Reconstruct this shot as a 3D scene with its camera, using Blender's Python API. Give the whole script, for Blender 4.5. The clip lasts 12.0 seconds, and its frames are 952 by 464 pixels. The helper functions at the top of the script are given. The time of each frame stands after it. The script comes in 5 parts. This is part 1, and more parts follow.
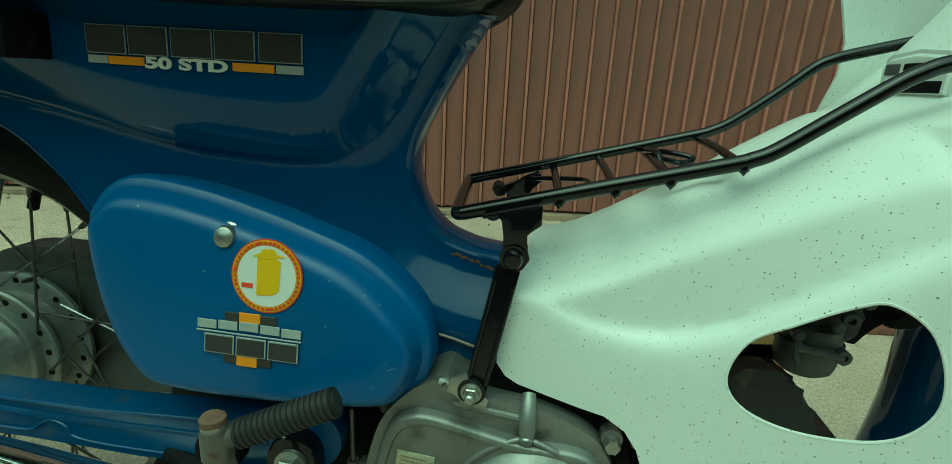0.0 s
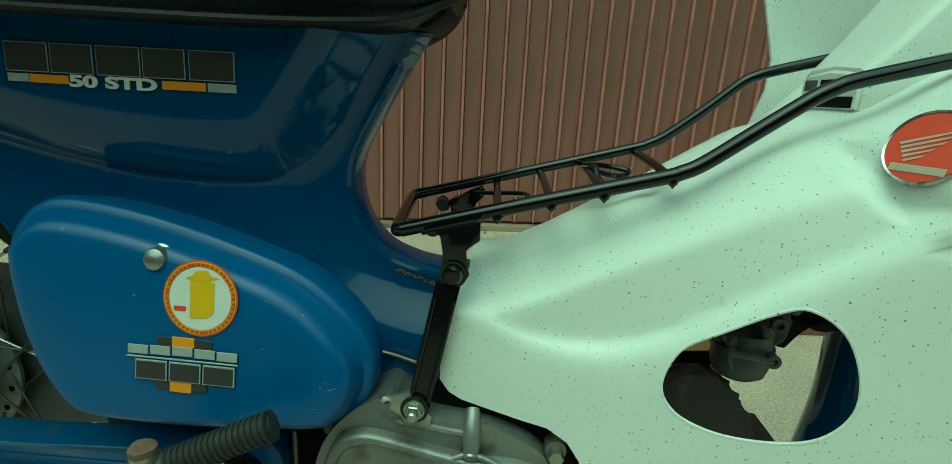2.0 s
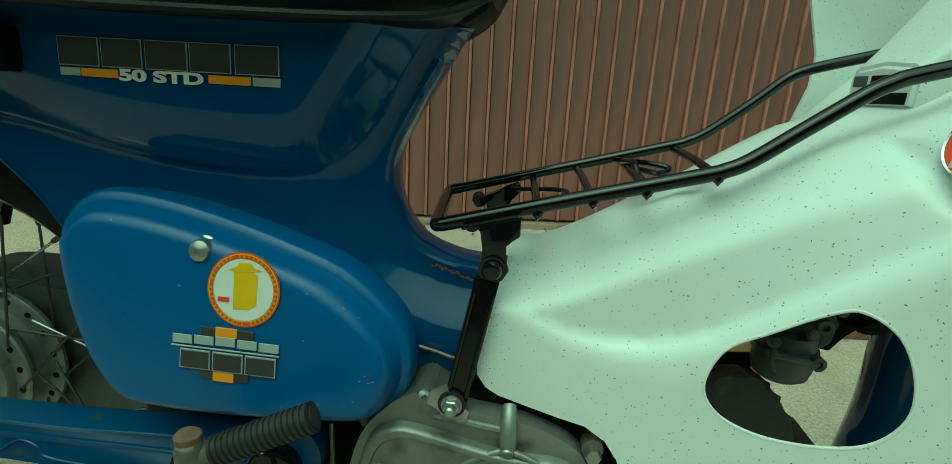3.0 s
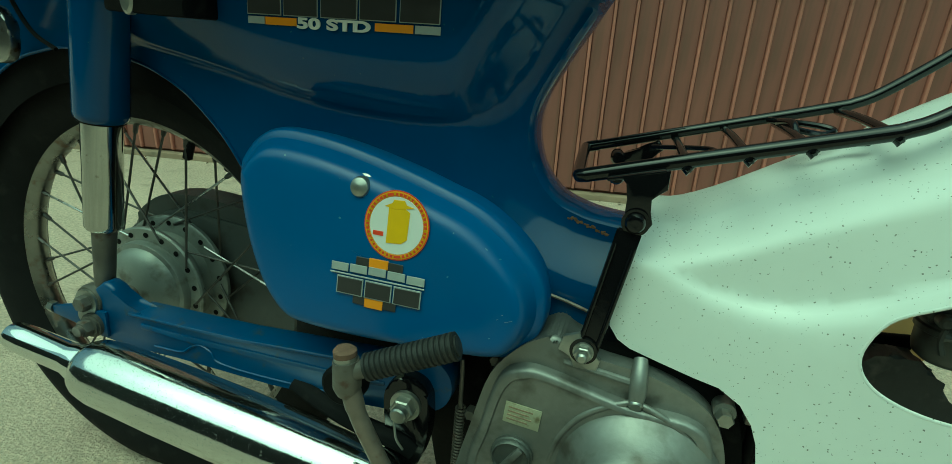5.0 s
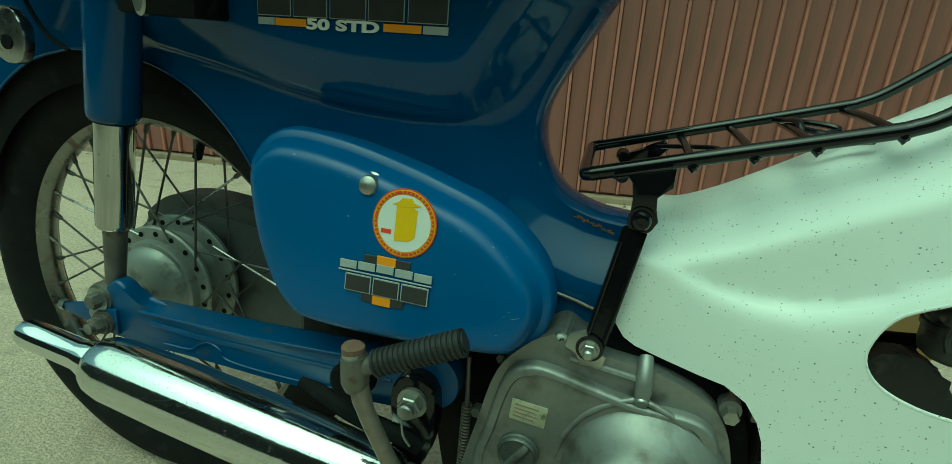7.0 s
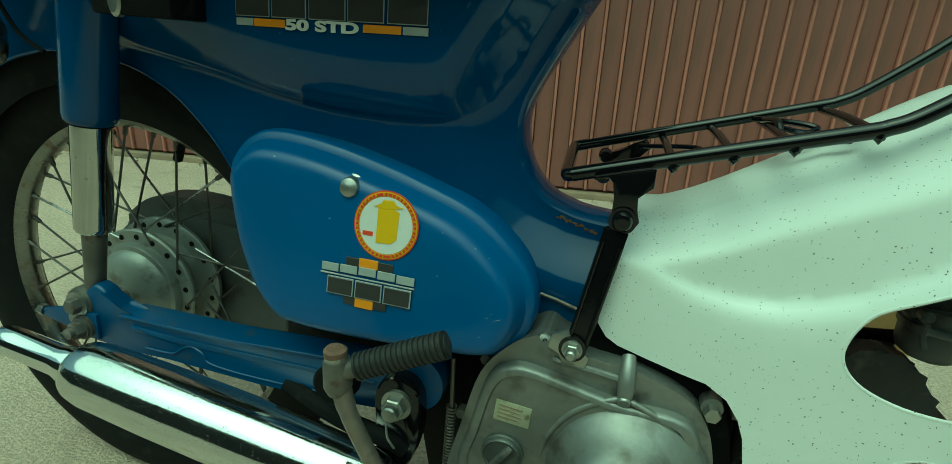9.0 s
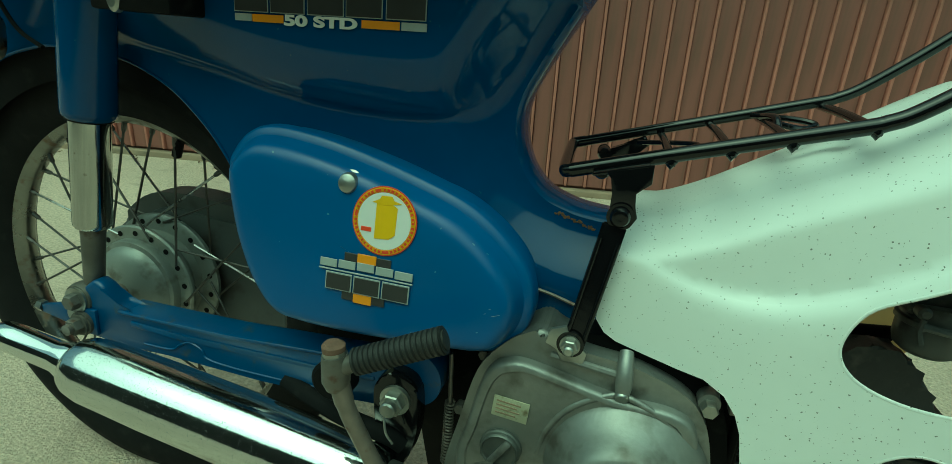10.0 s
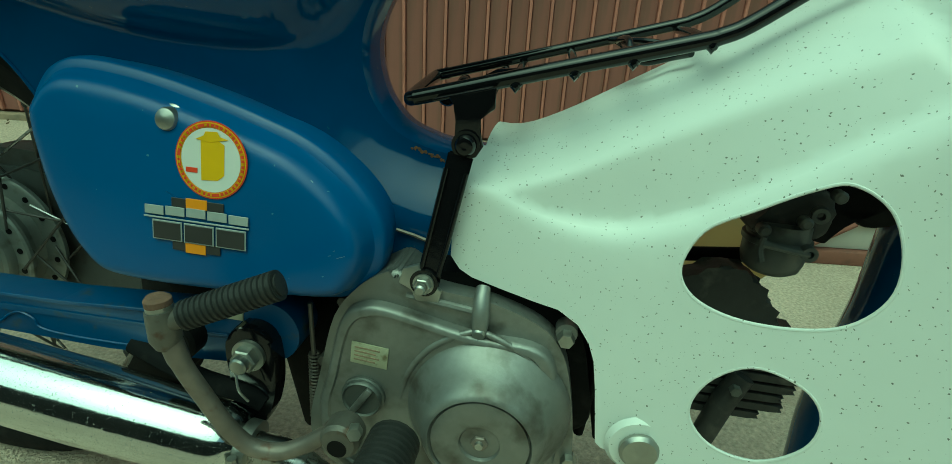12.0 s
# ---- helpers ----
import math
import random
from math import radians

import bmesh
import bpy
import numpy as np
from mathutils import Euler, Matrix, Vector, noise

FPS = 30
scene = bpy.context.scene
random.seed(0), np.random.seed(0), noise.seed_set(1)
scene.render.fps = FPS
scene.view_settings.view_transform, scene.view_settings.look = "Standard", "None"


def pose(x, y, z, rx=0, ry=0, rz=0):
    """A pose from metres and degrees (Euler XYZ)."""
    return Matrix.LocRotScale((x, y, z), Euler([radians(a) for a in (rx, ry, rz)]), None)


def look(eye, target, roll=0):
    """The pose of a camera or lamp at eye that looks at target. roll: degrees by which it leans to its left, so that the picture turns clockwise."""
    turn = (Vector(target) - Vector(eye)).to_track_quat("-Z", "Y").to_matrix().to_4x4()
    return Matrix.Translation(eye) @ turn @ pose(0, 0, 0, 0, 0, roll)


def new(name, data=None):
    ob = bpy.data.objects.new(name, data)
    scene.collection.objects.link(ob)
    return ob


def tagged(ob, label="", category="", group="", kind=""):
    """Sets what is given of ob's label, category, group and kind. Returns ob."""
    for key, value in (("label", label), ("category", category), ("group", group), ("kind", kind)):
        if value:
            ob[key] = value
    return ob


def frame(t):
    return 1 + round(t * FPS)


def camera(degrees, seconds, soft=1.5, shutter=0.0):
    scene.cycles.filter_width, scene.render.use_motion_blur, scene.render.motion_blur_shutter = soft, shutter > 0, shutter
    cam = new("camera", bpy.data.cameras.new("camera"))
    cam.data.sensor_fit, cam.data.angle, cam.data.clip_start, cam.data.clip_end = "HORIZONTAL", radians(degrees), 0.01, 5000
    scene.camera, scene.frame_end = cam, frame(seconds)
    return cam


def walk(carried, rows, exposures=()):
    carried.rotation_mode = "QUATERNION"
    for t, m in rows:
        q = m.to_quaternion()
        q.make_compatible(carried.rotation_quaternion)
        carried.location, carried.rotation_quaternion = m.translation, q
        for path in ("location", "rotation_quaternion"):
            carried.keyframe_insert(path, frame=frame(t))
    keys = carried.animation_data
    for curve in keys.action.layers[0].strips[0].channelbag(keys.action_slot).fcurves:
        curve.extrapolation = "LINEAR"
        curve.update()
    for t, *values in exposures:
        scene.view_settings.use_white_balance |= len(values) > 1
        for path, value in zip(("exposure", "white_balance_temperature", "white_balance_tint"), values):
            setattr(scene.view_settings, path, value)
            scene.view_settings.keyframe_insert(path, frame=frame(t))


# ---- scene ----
# place and lean of the motorcycle on its side stand
BIKE = (-0.0066, -0.0042, 0.0008, -3.013, 1.064, 0.443)
cam = camera(81.58, 12.0, soft=0.75)
# seconds, eye, yaw, pitch, roll
ROWS = [
    (0.0, 0.5806, -0.4537, 0.6327, 7.56, -18.51, 2.93),
    (0.5, 0.5830, -0.4623, 0.6370, 7.50, -17.63, 2.86),
    (1.0, 0.5850, -0.4619, 0.6358, 7.32, -17.66, 2.89),
    (1.5, 0.5928, -0.4571, 0.6358, 5.40, -17.45, 2.84),
    (2.0, 0.5997, -0.4523, 0.6375, 3.78, -17.16, 2.89),
    (2.5, 0.6029, -0.4499, 0.6388, 2.93, -17.07, 2.83),
    (3.0, 0.5851, -0.4529, 0.6350, 5.98, -17.53, 2.95),
    (3.5, 0.5723, -0.4624, 0.6272, 10.49, -18.66, 2.96),
    (3.7, 0.5708, -0.4686, 0.6265, 11.86, -18.85, 3.03),
    (5.3, 0.5547, -0.4790, 0.6160, 16.73, -20.83, 3.23),
    (5.5, 0.5559, -0.4810, 0.6167, 16.74, -20.54, 3.22),
    (6.0, 0.5556, -0.4781, 0.6153, 17.12, -20.83, 3.18),
    (6.5, 0.5564, -0.4763, 0.6129, 16.77, -21.04, 3.21),
    (7.0, 0.5559, -0.4819, 0.6145, 17.07, -20.42, 3.17),
    (7.5, 0.5572, -0.4809, 0.6173, 16.58, -20.54, 3.12),
    (9.5, 0.5621, -0.4777, 0.6180, 15.91, -20.70, 3.08),
    (10.0, 0.5627, -0.4788, 0.6161, 15.90, -20.84, 3.14),
    (10.5, 0.5366, -0.4922, 0.5917, 17.20, -22.38, 3.48),
    (11.0, 0.5711, -0.4716, 0.6042, 12.68, -20.50, 3.14),
    (11.5, 0.5822, -0.4661, 0.6049, 12.60, -20.75, 3.04),
    (12.0, 0.6262, -0.4459, 0.5912, 8.52, -24.50, 3.36),
]


def aimed(x, y, z, yaw, pitch, roll):
    a, b = radians(yaw), radians(pitch)
    eye = Vector((x, y, z))
    return look(eye, eye + Vector((-math.sin(a) * math.cos(b), math.cos(a) * math.cos(b), math.sin(b))), roll)


walk(cam, [(t, aimed(*row)) for t, *row in ROWS], [(0.0, -0.23, 5490, -66)])


# ---- world and light ----
def add_world(strength, elevation, rotation):
    w = bpy.data.worlds.new("sky_world")
    w.use_nodes = True
    scene.world = w
    nt = w.node_tree
    bg = nt.nodes["Background"]
    sky = nt.nodes.new("ShaderNodeTexSky")
    sky.sky_type = "NISHITA"
    sky.sun_disc = False
    sky.sun_elevation, sky.sun_rotation = radians(elevation), radians(rotation)
    sky.air_density, sky.dust_density, sky.ozone_density = 0.7, 6.0, 1.0
    nt.links.new(sky.outputs[0], bg.inputs[0])
    bg.inputs[1].default_value = strength


SUN_UP, SUN_TURN = 68.0, 200.0
add_world(0.12, SUN_UP, SUN_TURN)
sun_data = bpy.data.lights.new("sun", "SUN")
sun_data.energy, sun_data.angle, sun_data.color = 1.6, radians(90), (1.0, 0.96, 0.9)
sun_ob = new("sun", sun_data)
sd = Vector((math.sin(radians(SUN_TURN)) * math.cos(radians(SUN_UP)), math.cos(radians(SUN_TURN)) * math.cos(radians(SUN_UP)), math.sin(radians(SUN_UP))))
sun_ob.matrix_world = look(sd * 20, (0, 0, 0))


# ---- materials ----
def mat(name, base, rough=0.5, metal=0.0, vary=0.12, scale=8.0, fine=90.0, bump=0.0, bump_scale=200.0, coat=0.0, dirt=None, dirt_amount=0.0, dirt_scale=30.0, rough_vary=0.1, bump_dist=0.002, grain=0.8, per_piece=0.0, stretch=(1, 1, 1), specks=None, speck_scale=60.0, speck_size=0.12, spec=0.5, dirt_rough=0.0):
    """A surface with soft blotches, fine grain, optional specks of dirt, and relief."""
    m = bpy.data.materials.new(name)
    m.use_nodes = True
    nt = m.node_tree
    N, L = nt.nodes, nt.links
    b = N["Principled BSDF"]
    tc = N.new("ShaderNodeTexCoord")
    mp = N.new("ShaderNodeMapping")
    mp.inputs["Scale"].default_value = stretch
    L.new(tc.outputs["Object"], mp.inputs[0])

    def noise_of(s, detail=4.0):
        n = N.new("ShaderNodeTexNoise")
        n.inputs["Scale"].default_value, n.inputs["Detail"].default_value = s, detail
        L.new(mp.outputs[0], n.inputs["Vector"])
        return n.outputs[0]

    def mix(fac, a, c, mode="MIX"):
        x = N.new("ShaderNodeMix")
        x.data_type, x.blend_type = "RGBA", mode
        for sock, val in ((x.inputs[0], fac), (x.inputs[6], a), (x.inputs[7], c)):
            if isinstance(val, bpy.types.NodeSocket):
                L.new(val, sock)
            elif isinstance(val, (int, float)):
                sock.default_value = val
            else:
                sock.default_value = (*val, 1)
        return x.outputs[2]

    def ramp(val, lo, hi):
        r = N.new("ShaderNodeMapRange")
        L.new(val, r.inputs[0])
        r.inputs[1].default_value, r.inputs[2].default_value = lo, hi
        return r.outputs[0]

    dark = tuple(c * (1 - vary) for c in base)
    light = tuple(min(1, c * (1 + vary)) for c in base)
    col = mix(ramp(noise_of(scale), 0.3, 0.7), dark, light)
    col = mix(ramp(noise_of(fine, 2.0), 0.25, 0.75), col, mix(0.5, col, tuple(c * (1 - vary * grain) for c in base)))
    if per_piece:
        info = N.new("ShaderNodeObjectInfo")
        col = mix(ramp(info.outputs["Random"], 0, 1), col, mix(per_piece, col, tuple(c * 0.5 for c in base)))
    if dirt:
        d = ramp(noise_of(dirt_scale, 8.0), 0.62 - dirt_amount, 0.75 - dirt_amount * 0.5)
        col = mix(d, col, dirt)
    if specks:
        # each cell holds one speck of its own size, its edge roughened by noise
        wob = N.new("ShaderNodeTexNoise")
        wob.inputs["Scale"].default_value = speck_scale * 2.2
        L.new(mp.outputs[0], wob.inputs["Vector"])
        sc = N.new("ShaderNodeVectorMath")
        sc.operation = "SCALE"
        sc.inputs[3].default_value = 0.7 / speck_scale
        L.new(wob.outputs["Color"], sc.inputs[0])
        ad = N.new("ShaderNodeVectorMath")
        ad.operation = "ADD"
        L.new(mp.outputs[0], ad.inputs[0])
        L.new(sc.outputs[0], ad.inputs[1])
        v = N.new("ShaderNodeTexVoronoi")
        v.inputs["Scale"].default_value = speck_scale
        L.new(ad.outputs[0], v.inputs["Vector"])
        sep = N.new("ShaderNodeSeparateColor")
        L.new(v.outputs["Color"], sep.inputs[0])
        sz = N.new("ShaderNodeMath")
        sz.operation = "POWER"
        L.new(sep.outputs[0], sz.inputs[0])
        sz.inputs[1].default_value = 1.8
        s2 = N.new("ShaderNodeMath")
        s2.operation = "MULTIPLY"
        L.new(sz.outputs[0], s2.inputs[0])
        s2.inputs[1].default_value = speck_size
        sp = N.new("ShaderNodeMath")
        sp.operation = "LESS_THAN"
        L.new(v.outputs["Distance"], sp.inputs[0])
        L.new(s2.outputs[0], sp.inputs[1])
        col = mix(sp.outputs[0], col, specks)
    L.new(col, b.inputs["Base Color"])
    rr = ramp(noise_of(scale * 2.3), 0.2, 0.8)
    rm = N.new("ShaderNodeMapRange")
    L.new(rr, rm.inputs[0])
    rm.inputs[3].default_value, rm.inputs[4].default_value = max(0.02, rough - rough_vary), min(1, rough + rough_vary)
    rough_out = rm.outputs[0]
    if dirt and dirt_rough:
        # grime is rougher and less metallic than the metal round it
        rx = N.new("ShaderNodeMath")
        rx.operation, rx.use_clamp = "MULTIPLY_ADD", True
        L.new(d, rx.inputs[0])
        rx.inputs[1].default_value = dirt_rough
        L.new(rough_out, rx.inputs[2])
        rough_out = rx.outputs[0]
        mx = N.new("ShaderNodeMapRange")
        L.new(d, mx.inputs[0])
        mx.inputs[3].default_value, mx.inputs[4].default_value = metal, metal * 0.3
        L.new(mx.outputs[0], b.inputs["Metallic"])
    L.new(rough_out, b.inputs["Roughness"])
    b.inputs["Metallic"].default_value = metal
    b.inputs["Specular IOR Level"].default_value = spec
    b.inputs["Coat Weight"].default_value = coat
    b.inputs["Coat Roughness"].default_value = 0.08
    if bump:
        bp = N.new("ShaderNodeBump")
        bp.inputs["Strength"].default_value, bp.inputs["Distance"].default_value = bump, bump_dist
        L.new(noise_of(bump_scale, 6.0), bp.inputs["Height"])
        L.new(bp.outputs[0], b.inputs["Normal"])
    return m


BLUE = mat("blue_paint", (0.009, 0.052, 0.155), 0.085, vary=0.08, scale=5, spec=0.38, bump=0.006, bump_scale=40, rough_vary=0.02, specks=(0.05, 0.09, 0.15), speck_scale=110, speck_size=0.10)
BLUE_DULL = mat("weathered_blue_paint", (0.011, 0.062, 0.18), 0.36, vary=0.12, scale=9, dirt=(0.05, 0.06, 0.065), dirt_amount=0.02, dirt_scale=60, bump=0.04, bump_scale=90)
COVER = mat("faded_blue_plastic", (0.016, 0.086, 0.262), 0.36, vary=0.12, scale=6, fine=140, bump=0.03, bump_scale=120, specks=(0.15, 0.25, 0.33), speck_scale=70, speck_size=0.10)
WHITE = mat("white_plastic", (0.74, 0.76, 0.72), 0.38, vary=0.05, scale=5, fine=60, specks=(0.17, 0.17, 0.145), speck_scale=360, speck_size=0.225, bump=0.02, bump_scale=50)
BLACK_GLOSS = mat("black_gloss_paint", (0.005, 0.005, 0.006), 0.08, vary=0.2, spec=0.45, bump=0.03, bump_scale=160)
# for black parts, and for blocks that stand in for shade round the engine
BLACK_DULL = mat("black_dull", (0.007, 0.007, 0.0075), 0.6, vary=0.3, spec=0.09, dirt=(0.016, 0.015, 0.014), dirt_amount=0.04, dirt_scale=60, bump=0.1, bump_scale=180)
RUBBER = mat("tyre_rubber", (0.009, 0.009, 0.0095), 0.8, spec=0.2, vary=0.25, scale=14, dirt=(0.02, 0.0195, 0.018), dirt_amount=0.05, dirt_scale=40, bump=0.15, bump_scale=220)
GRIP = mat("worn_rubber", (0.016, 0.016, 0.0155), 0.6, vary=0.3, scale=40, bump=0.2, bump_scale=300)
VINYL = mat("black_vinyl", (0.006, 0.006, 0.0065), 0.42, spec=0.2, vary=0.2, scale=12, bump=0.3, bump_scale=700)
CHROME = mat("chrome", (0.75, 0.77, 0.75), 0.08, 1.0, vary=0.05, scale=10, rough_vary=0.04, bump=0.03, bump_scale=50)
CHROME_PIT = mat("pitted_mirror_chrome", (0.66, 0.68, 0.66), 0.10, 1.0, vary=0.08, scale=12, fine=400, dirt=(0.14, 0.14, 0.13), dirt_amount=0.012, dirt_scale=700, dirt_rough=0.12, rough_vary=0.05, bump=0.05, bump_scale=140)
SLEEVE = mat("worn_sleeve_chrome", (0.46, 0.46, 0.44), 0.10, 1.0, vary=0.1, scale=14, dirt=(0.16, 0.13, 0.10), dirt_amount=-0.04, dirt_scale=160, rough_vary=0.04, bump=0.03, bump_scale=90)
RIM = mat("dull_rim_chrome", (0.25, 0.25, 0.235), 0.30, 1.0, vary=0.15, scale=16, fine=200, dirt=(0.17, 0.12, 0.085), dirt_amount=0.06, dirt_scale=70, dirt_rough=0.3, rough_vary=0.1, bump=0.05, bump_scale=200)
LITTER = mat("dry_leaves", (0.16, 0.11, 0.06), 0.9, vary=0.4, scale=40)
CHROME_OLD = mat("pitted_chrome", (0.42, 0.42, 0.41), 0.28, 1.0, vary=0.1, scale=20, dirt=(0.18, 0.14, 0.10), dirt_amount=0.05, dirt_scale=120, rough_vary=0.08, bump=0.08, bump_scale=260)
ALLOY = mat("cast_alloy", (0.27, 0.27, 0.257), 0.48, 0.7, vary=0.2, scale=14, fine=160, dirt=(0.13, 0.12, 0.105), dirt_amount=0.09, dirt_scale=32, bump=0.10, bump_scale=300)
ALLOY_DARK = mat("dirty_alloy", (0.16, 0.165, 0.155), 0.5, 0.7, vary=0.25, scale=18, dirt=(0.05, 0.045, 0.04), dirt_amount=0.1, dirt_scale=45, bump=0.2, bump_scale=240)
STEEL_RUST = mat("rusty_steel", (0.24, 0.21, 0.185), 0.5, 0.6, vary=0.3, scale=25, dirt=(0.15, 0.075, 0.045), dirt_amount=0.03, dirt_scale=70, bump=0.2, bump_scale=260)
STEEL = mat("zinc_steel", (0.42, 0.42, 0.39), 0.35, 0.9, vary=0.2, scale=40, bump=0.1, bump_scale=300)
HUB = mat("dusty_hub_alloy", (0.30, 0.31, 0.29), 0.45, 0.45, vary=0.15, scale=14, dirt=(0.16, 0.15, 0.13), dirt_amount=0.06, dirt_scale=50, bump=0.1, bump_scale=240)
CASTING = mat("grimy_steel", (0.15, 0.14, 0.125), 0.5, 0.5, vary=0.25, scale=30, dirt=(0.10, 0.06, 0.04), dirt_amount=0.04, dirt_scale=80, bump=0.2, bump_scale=260)
STEEL_DARK = mat("dark_spoke_steel", (0.10, 0.095, 0.09), 0.45, 0.7, vary=0.3, scale=30)
CASE = mat("grey_painted_steel", (0.085, 0.09, 0.088), 0.5, vary=0.15, scale=10, dirt=(0.05, 0.045, 0.04), dirt_amount=0.08, dirt_scale=30, bump=0.05)
CARB = mat("carburettor_alloy", (0.15, 0.158, 0.152), 0.45, 0.5, vary=0.2, scale=30, dirt=(0.05, 0.05, 0.045), dirt_amount=0.06)
FIN = mat("black_engine_cast", (0.03, 0.031, 0.031), 0.55, vary=0.3, scale=30, dirt=(0.09, 0.085, 0.075), dirt_amount=0.05, dirt_scale=50, bump=0.3, bump_scale=150)
ORANGE = mat("orange_decal", (0.72, 0.27, 0.012), 0.35, vary=0.05)
GREY_DECAL = mat("grey_decal", (0.038, 0.036, 0.036), 0.35, vary=0.15, scale=40)
SILVER_DECAL = mat("silver_decal", (0.36, 0.38, 0.37), 0.35, vary=0.12, scale=50)
CREAM_DECAL = mat("pale_metal_decal", (0.80, 0.72, 0.60), 0.4, vary=0.08, scale=60)
CAP_RUST = mat("light_rust", (0.15, 0.088, 0.06), 0.8, vary=0.3, scale=120, bump=0.3, bump_scale=500)
WHITE_DECAL = mat("white_decal", (0.72, 0.72, 0.68), 0.35, vary=0.05)
RED_DECAL = mat("red_decal", (0.62, 0.06, 0.025), 0.35, vary=0.08, scale=30)
YELLOW_DECAL = mat("yellow_decal", (0.72, 0.45, 0.015), 0.35, vary=0.08)
PLATE = mat("stamped_plate", (0.50, 0.49, 0.36), 0.45, 0.3, vary=0.2, scale=60, dirt=(0.2, 0.17, 0.1), dirt_amount=0.08, dirt_scale=120)
RUST = mat("rust", (0.16, 0.085, 0.04), 0.85, vary=0.4, scale=120, bump=0.3, bump_scale=500)
RED_RAIL = mat("red_oxide_steel", (0.23, 0.10, 0.075), 0.55, vary=0.2, scale=12, dirt=(0.10, 0.06, 0.05), dirt_amount=0.06)
PALE_BOARD = mat("pale_board", (0.60, 0.58, 0.52), 0.7, vary=0.1)
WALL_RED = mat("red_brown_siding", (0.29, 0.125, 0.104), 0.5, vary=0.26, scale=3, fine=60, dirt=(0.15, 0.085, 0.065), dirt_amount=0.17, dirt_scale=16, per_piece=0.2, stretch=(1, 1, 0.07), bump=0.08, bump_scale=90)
# same siding, base lightened to paint in the light its ribs catch
WALL_RIB_LIT = mat("red_brown_siding_ribs", (0.52, 0.225, 0.18), 0.42, vary=0.12, scale=3, fine=40, dirt=(0.15, 0.09, 0.065), dirt_amount=0.08, dirt_scale=14, per_piece=0.1, stretch=(1, 1, 0.25))
CONCRETE = mat("rough_concrete", (0.70, 0.57, 0.445), 0.9, vary=0.13, scale=2.2, fine=150, grain=7.0, bump_dist=0.006, dirt=(0.40, 0.32, 0.25), dirt_amount=0.05, dirt_scale=14, bump=1.0, bump_scale=240)
KERB = mat("weathered_mortar", (0.30, 0.225, 0.155), 0.9, vary=0.2, scale=6, fine=60, dirt=(0.16, 0.135, 0.10), dirt_amount=0.1, dirt_scale=12, bump=0.8, bump_scale=60)
PLASTER = mat("dark_timber_cladding", (0.03, 0.029, 0.027), 0.9, vary=0.1, scale=1.5, bump=0.3, bump_scale=40)
OLIVE = mat("aged_cream_plastic", (0.42, 0.36, 0.14), 0.5, vary=0.1, scale=10)
# thin plastic lets daylight through
thin = OLIVE.node_tree.nodes.new("ShaderNodeBsdfTranslucent")
thin.inputs[0].default_value = (0.92, 0.84, 0.58, 1)
thin_mix = OLIVE.node_tree.nodes.new("ShaderNodeMixShader")
thin_mix.inputs[0].default_value = 0.75
OLIVE.node_tree.links.new(OLIVE.node_tree.nodes["Principled BSDF"].outputs[0], thin_mix.inputs[1])
OLIVE.node_tree.links.new(thin.outputs[0], thin_mix.inputs[2])
OLIVE.node_tree.links.new(thin_mix.outputs[0], OLIVE.node_tree.nodes["Material Output"].inputs[0])


# ---- shape helpers ----
def part(name, bm, material, parent, label="", smooth=True, sharp=38):
    me = bpy.data.meshes.new(name)
    bmesh.ops.recalc_face_normals(bm, faces=bm.faces[:])
    bm.to_mesh(me)
    bm.free()
    me.materials.append(material)
    for p in me.polygons:
        p.use_smooth = smooth
    ob = new(name, me)
    ob.parent = parent
    if smooth:
        me.set_sharp_from_angle(angle=radians(sharp))
    if label:
        ob["label"] = label
    return ob


def curve_points(pts, n, closed=False):
    """Catmull-Rom through the points, n steps a span."""
    P = [Vector(p) for p in pts]
    k = len(P)
    out = []
    for i in range(k if closed else k - 1):
        a = P[(i - 1) % k] if closed or i > 0 else P[0] * 2 - P[1]
        b, c = P[i], P[(i + 1) % k]
        d = P[(i + 2) % k] if closed or i + 2 < k else P[-1] * 2 - P[-2]
        for j in range(n):
            t = j / n
            out.append(0.5 * ((2 * b) + (c - a) * t + (2 * a - 5 * b + 4 * c - d) * t * t + (3 * b - a - 3 * c + d) * t ** 3))
    if not closed:
        out.append(P[-1])
    return out


def add_tube(bm, pts, radius, sides=12, cap=True, squash=1.0):
    """A tube along points; radius a number or one for each point."""
    P = [Vector(p) for p in pts]
    rings = []
    ref = None
    for i, p in enumerate(P):
        t = (P[min(i + 1, len(P) - 1)] - P[max(i - 1, 0)]).normalized()
        if ref is None:
            ref = t.orthogonal().normalized()
        ref = (ref - t * ref.dot(t)).normalized()
        o = t.cross(ref)
        r = radius[i] if isinstance(radius, (list, tuple)) else radius
        rings.append([bm.verts.new(p + (ref * math.cos(a) + o * math.sin(a) * squash) * r) for a in (2 * math.pi * k / sides for k in range(sides))])
    for a, b in zip(rings, rings[1:]):
        for k in range(sides):
            bm.faces.new((a[k], a[(k + 1) % sides], b[(k + 1) % sides], b[k]))
    if cap:
        bm.faces.new(rings[0])
        bm.faces.new(rings[-1])
    return bm


def tube(pts, radius, sides=12, squash=1.0):
    return add_tube(bmesh.new(), pts, radius, sides, True, squash)


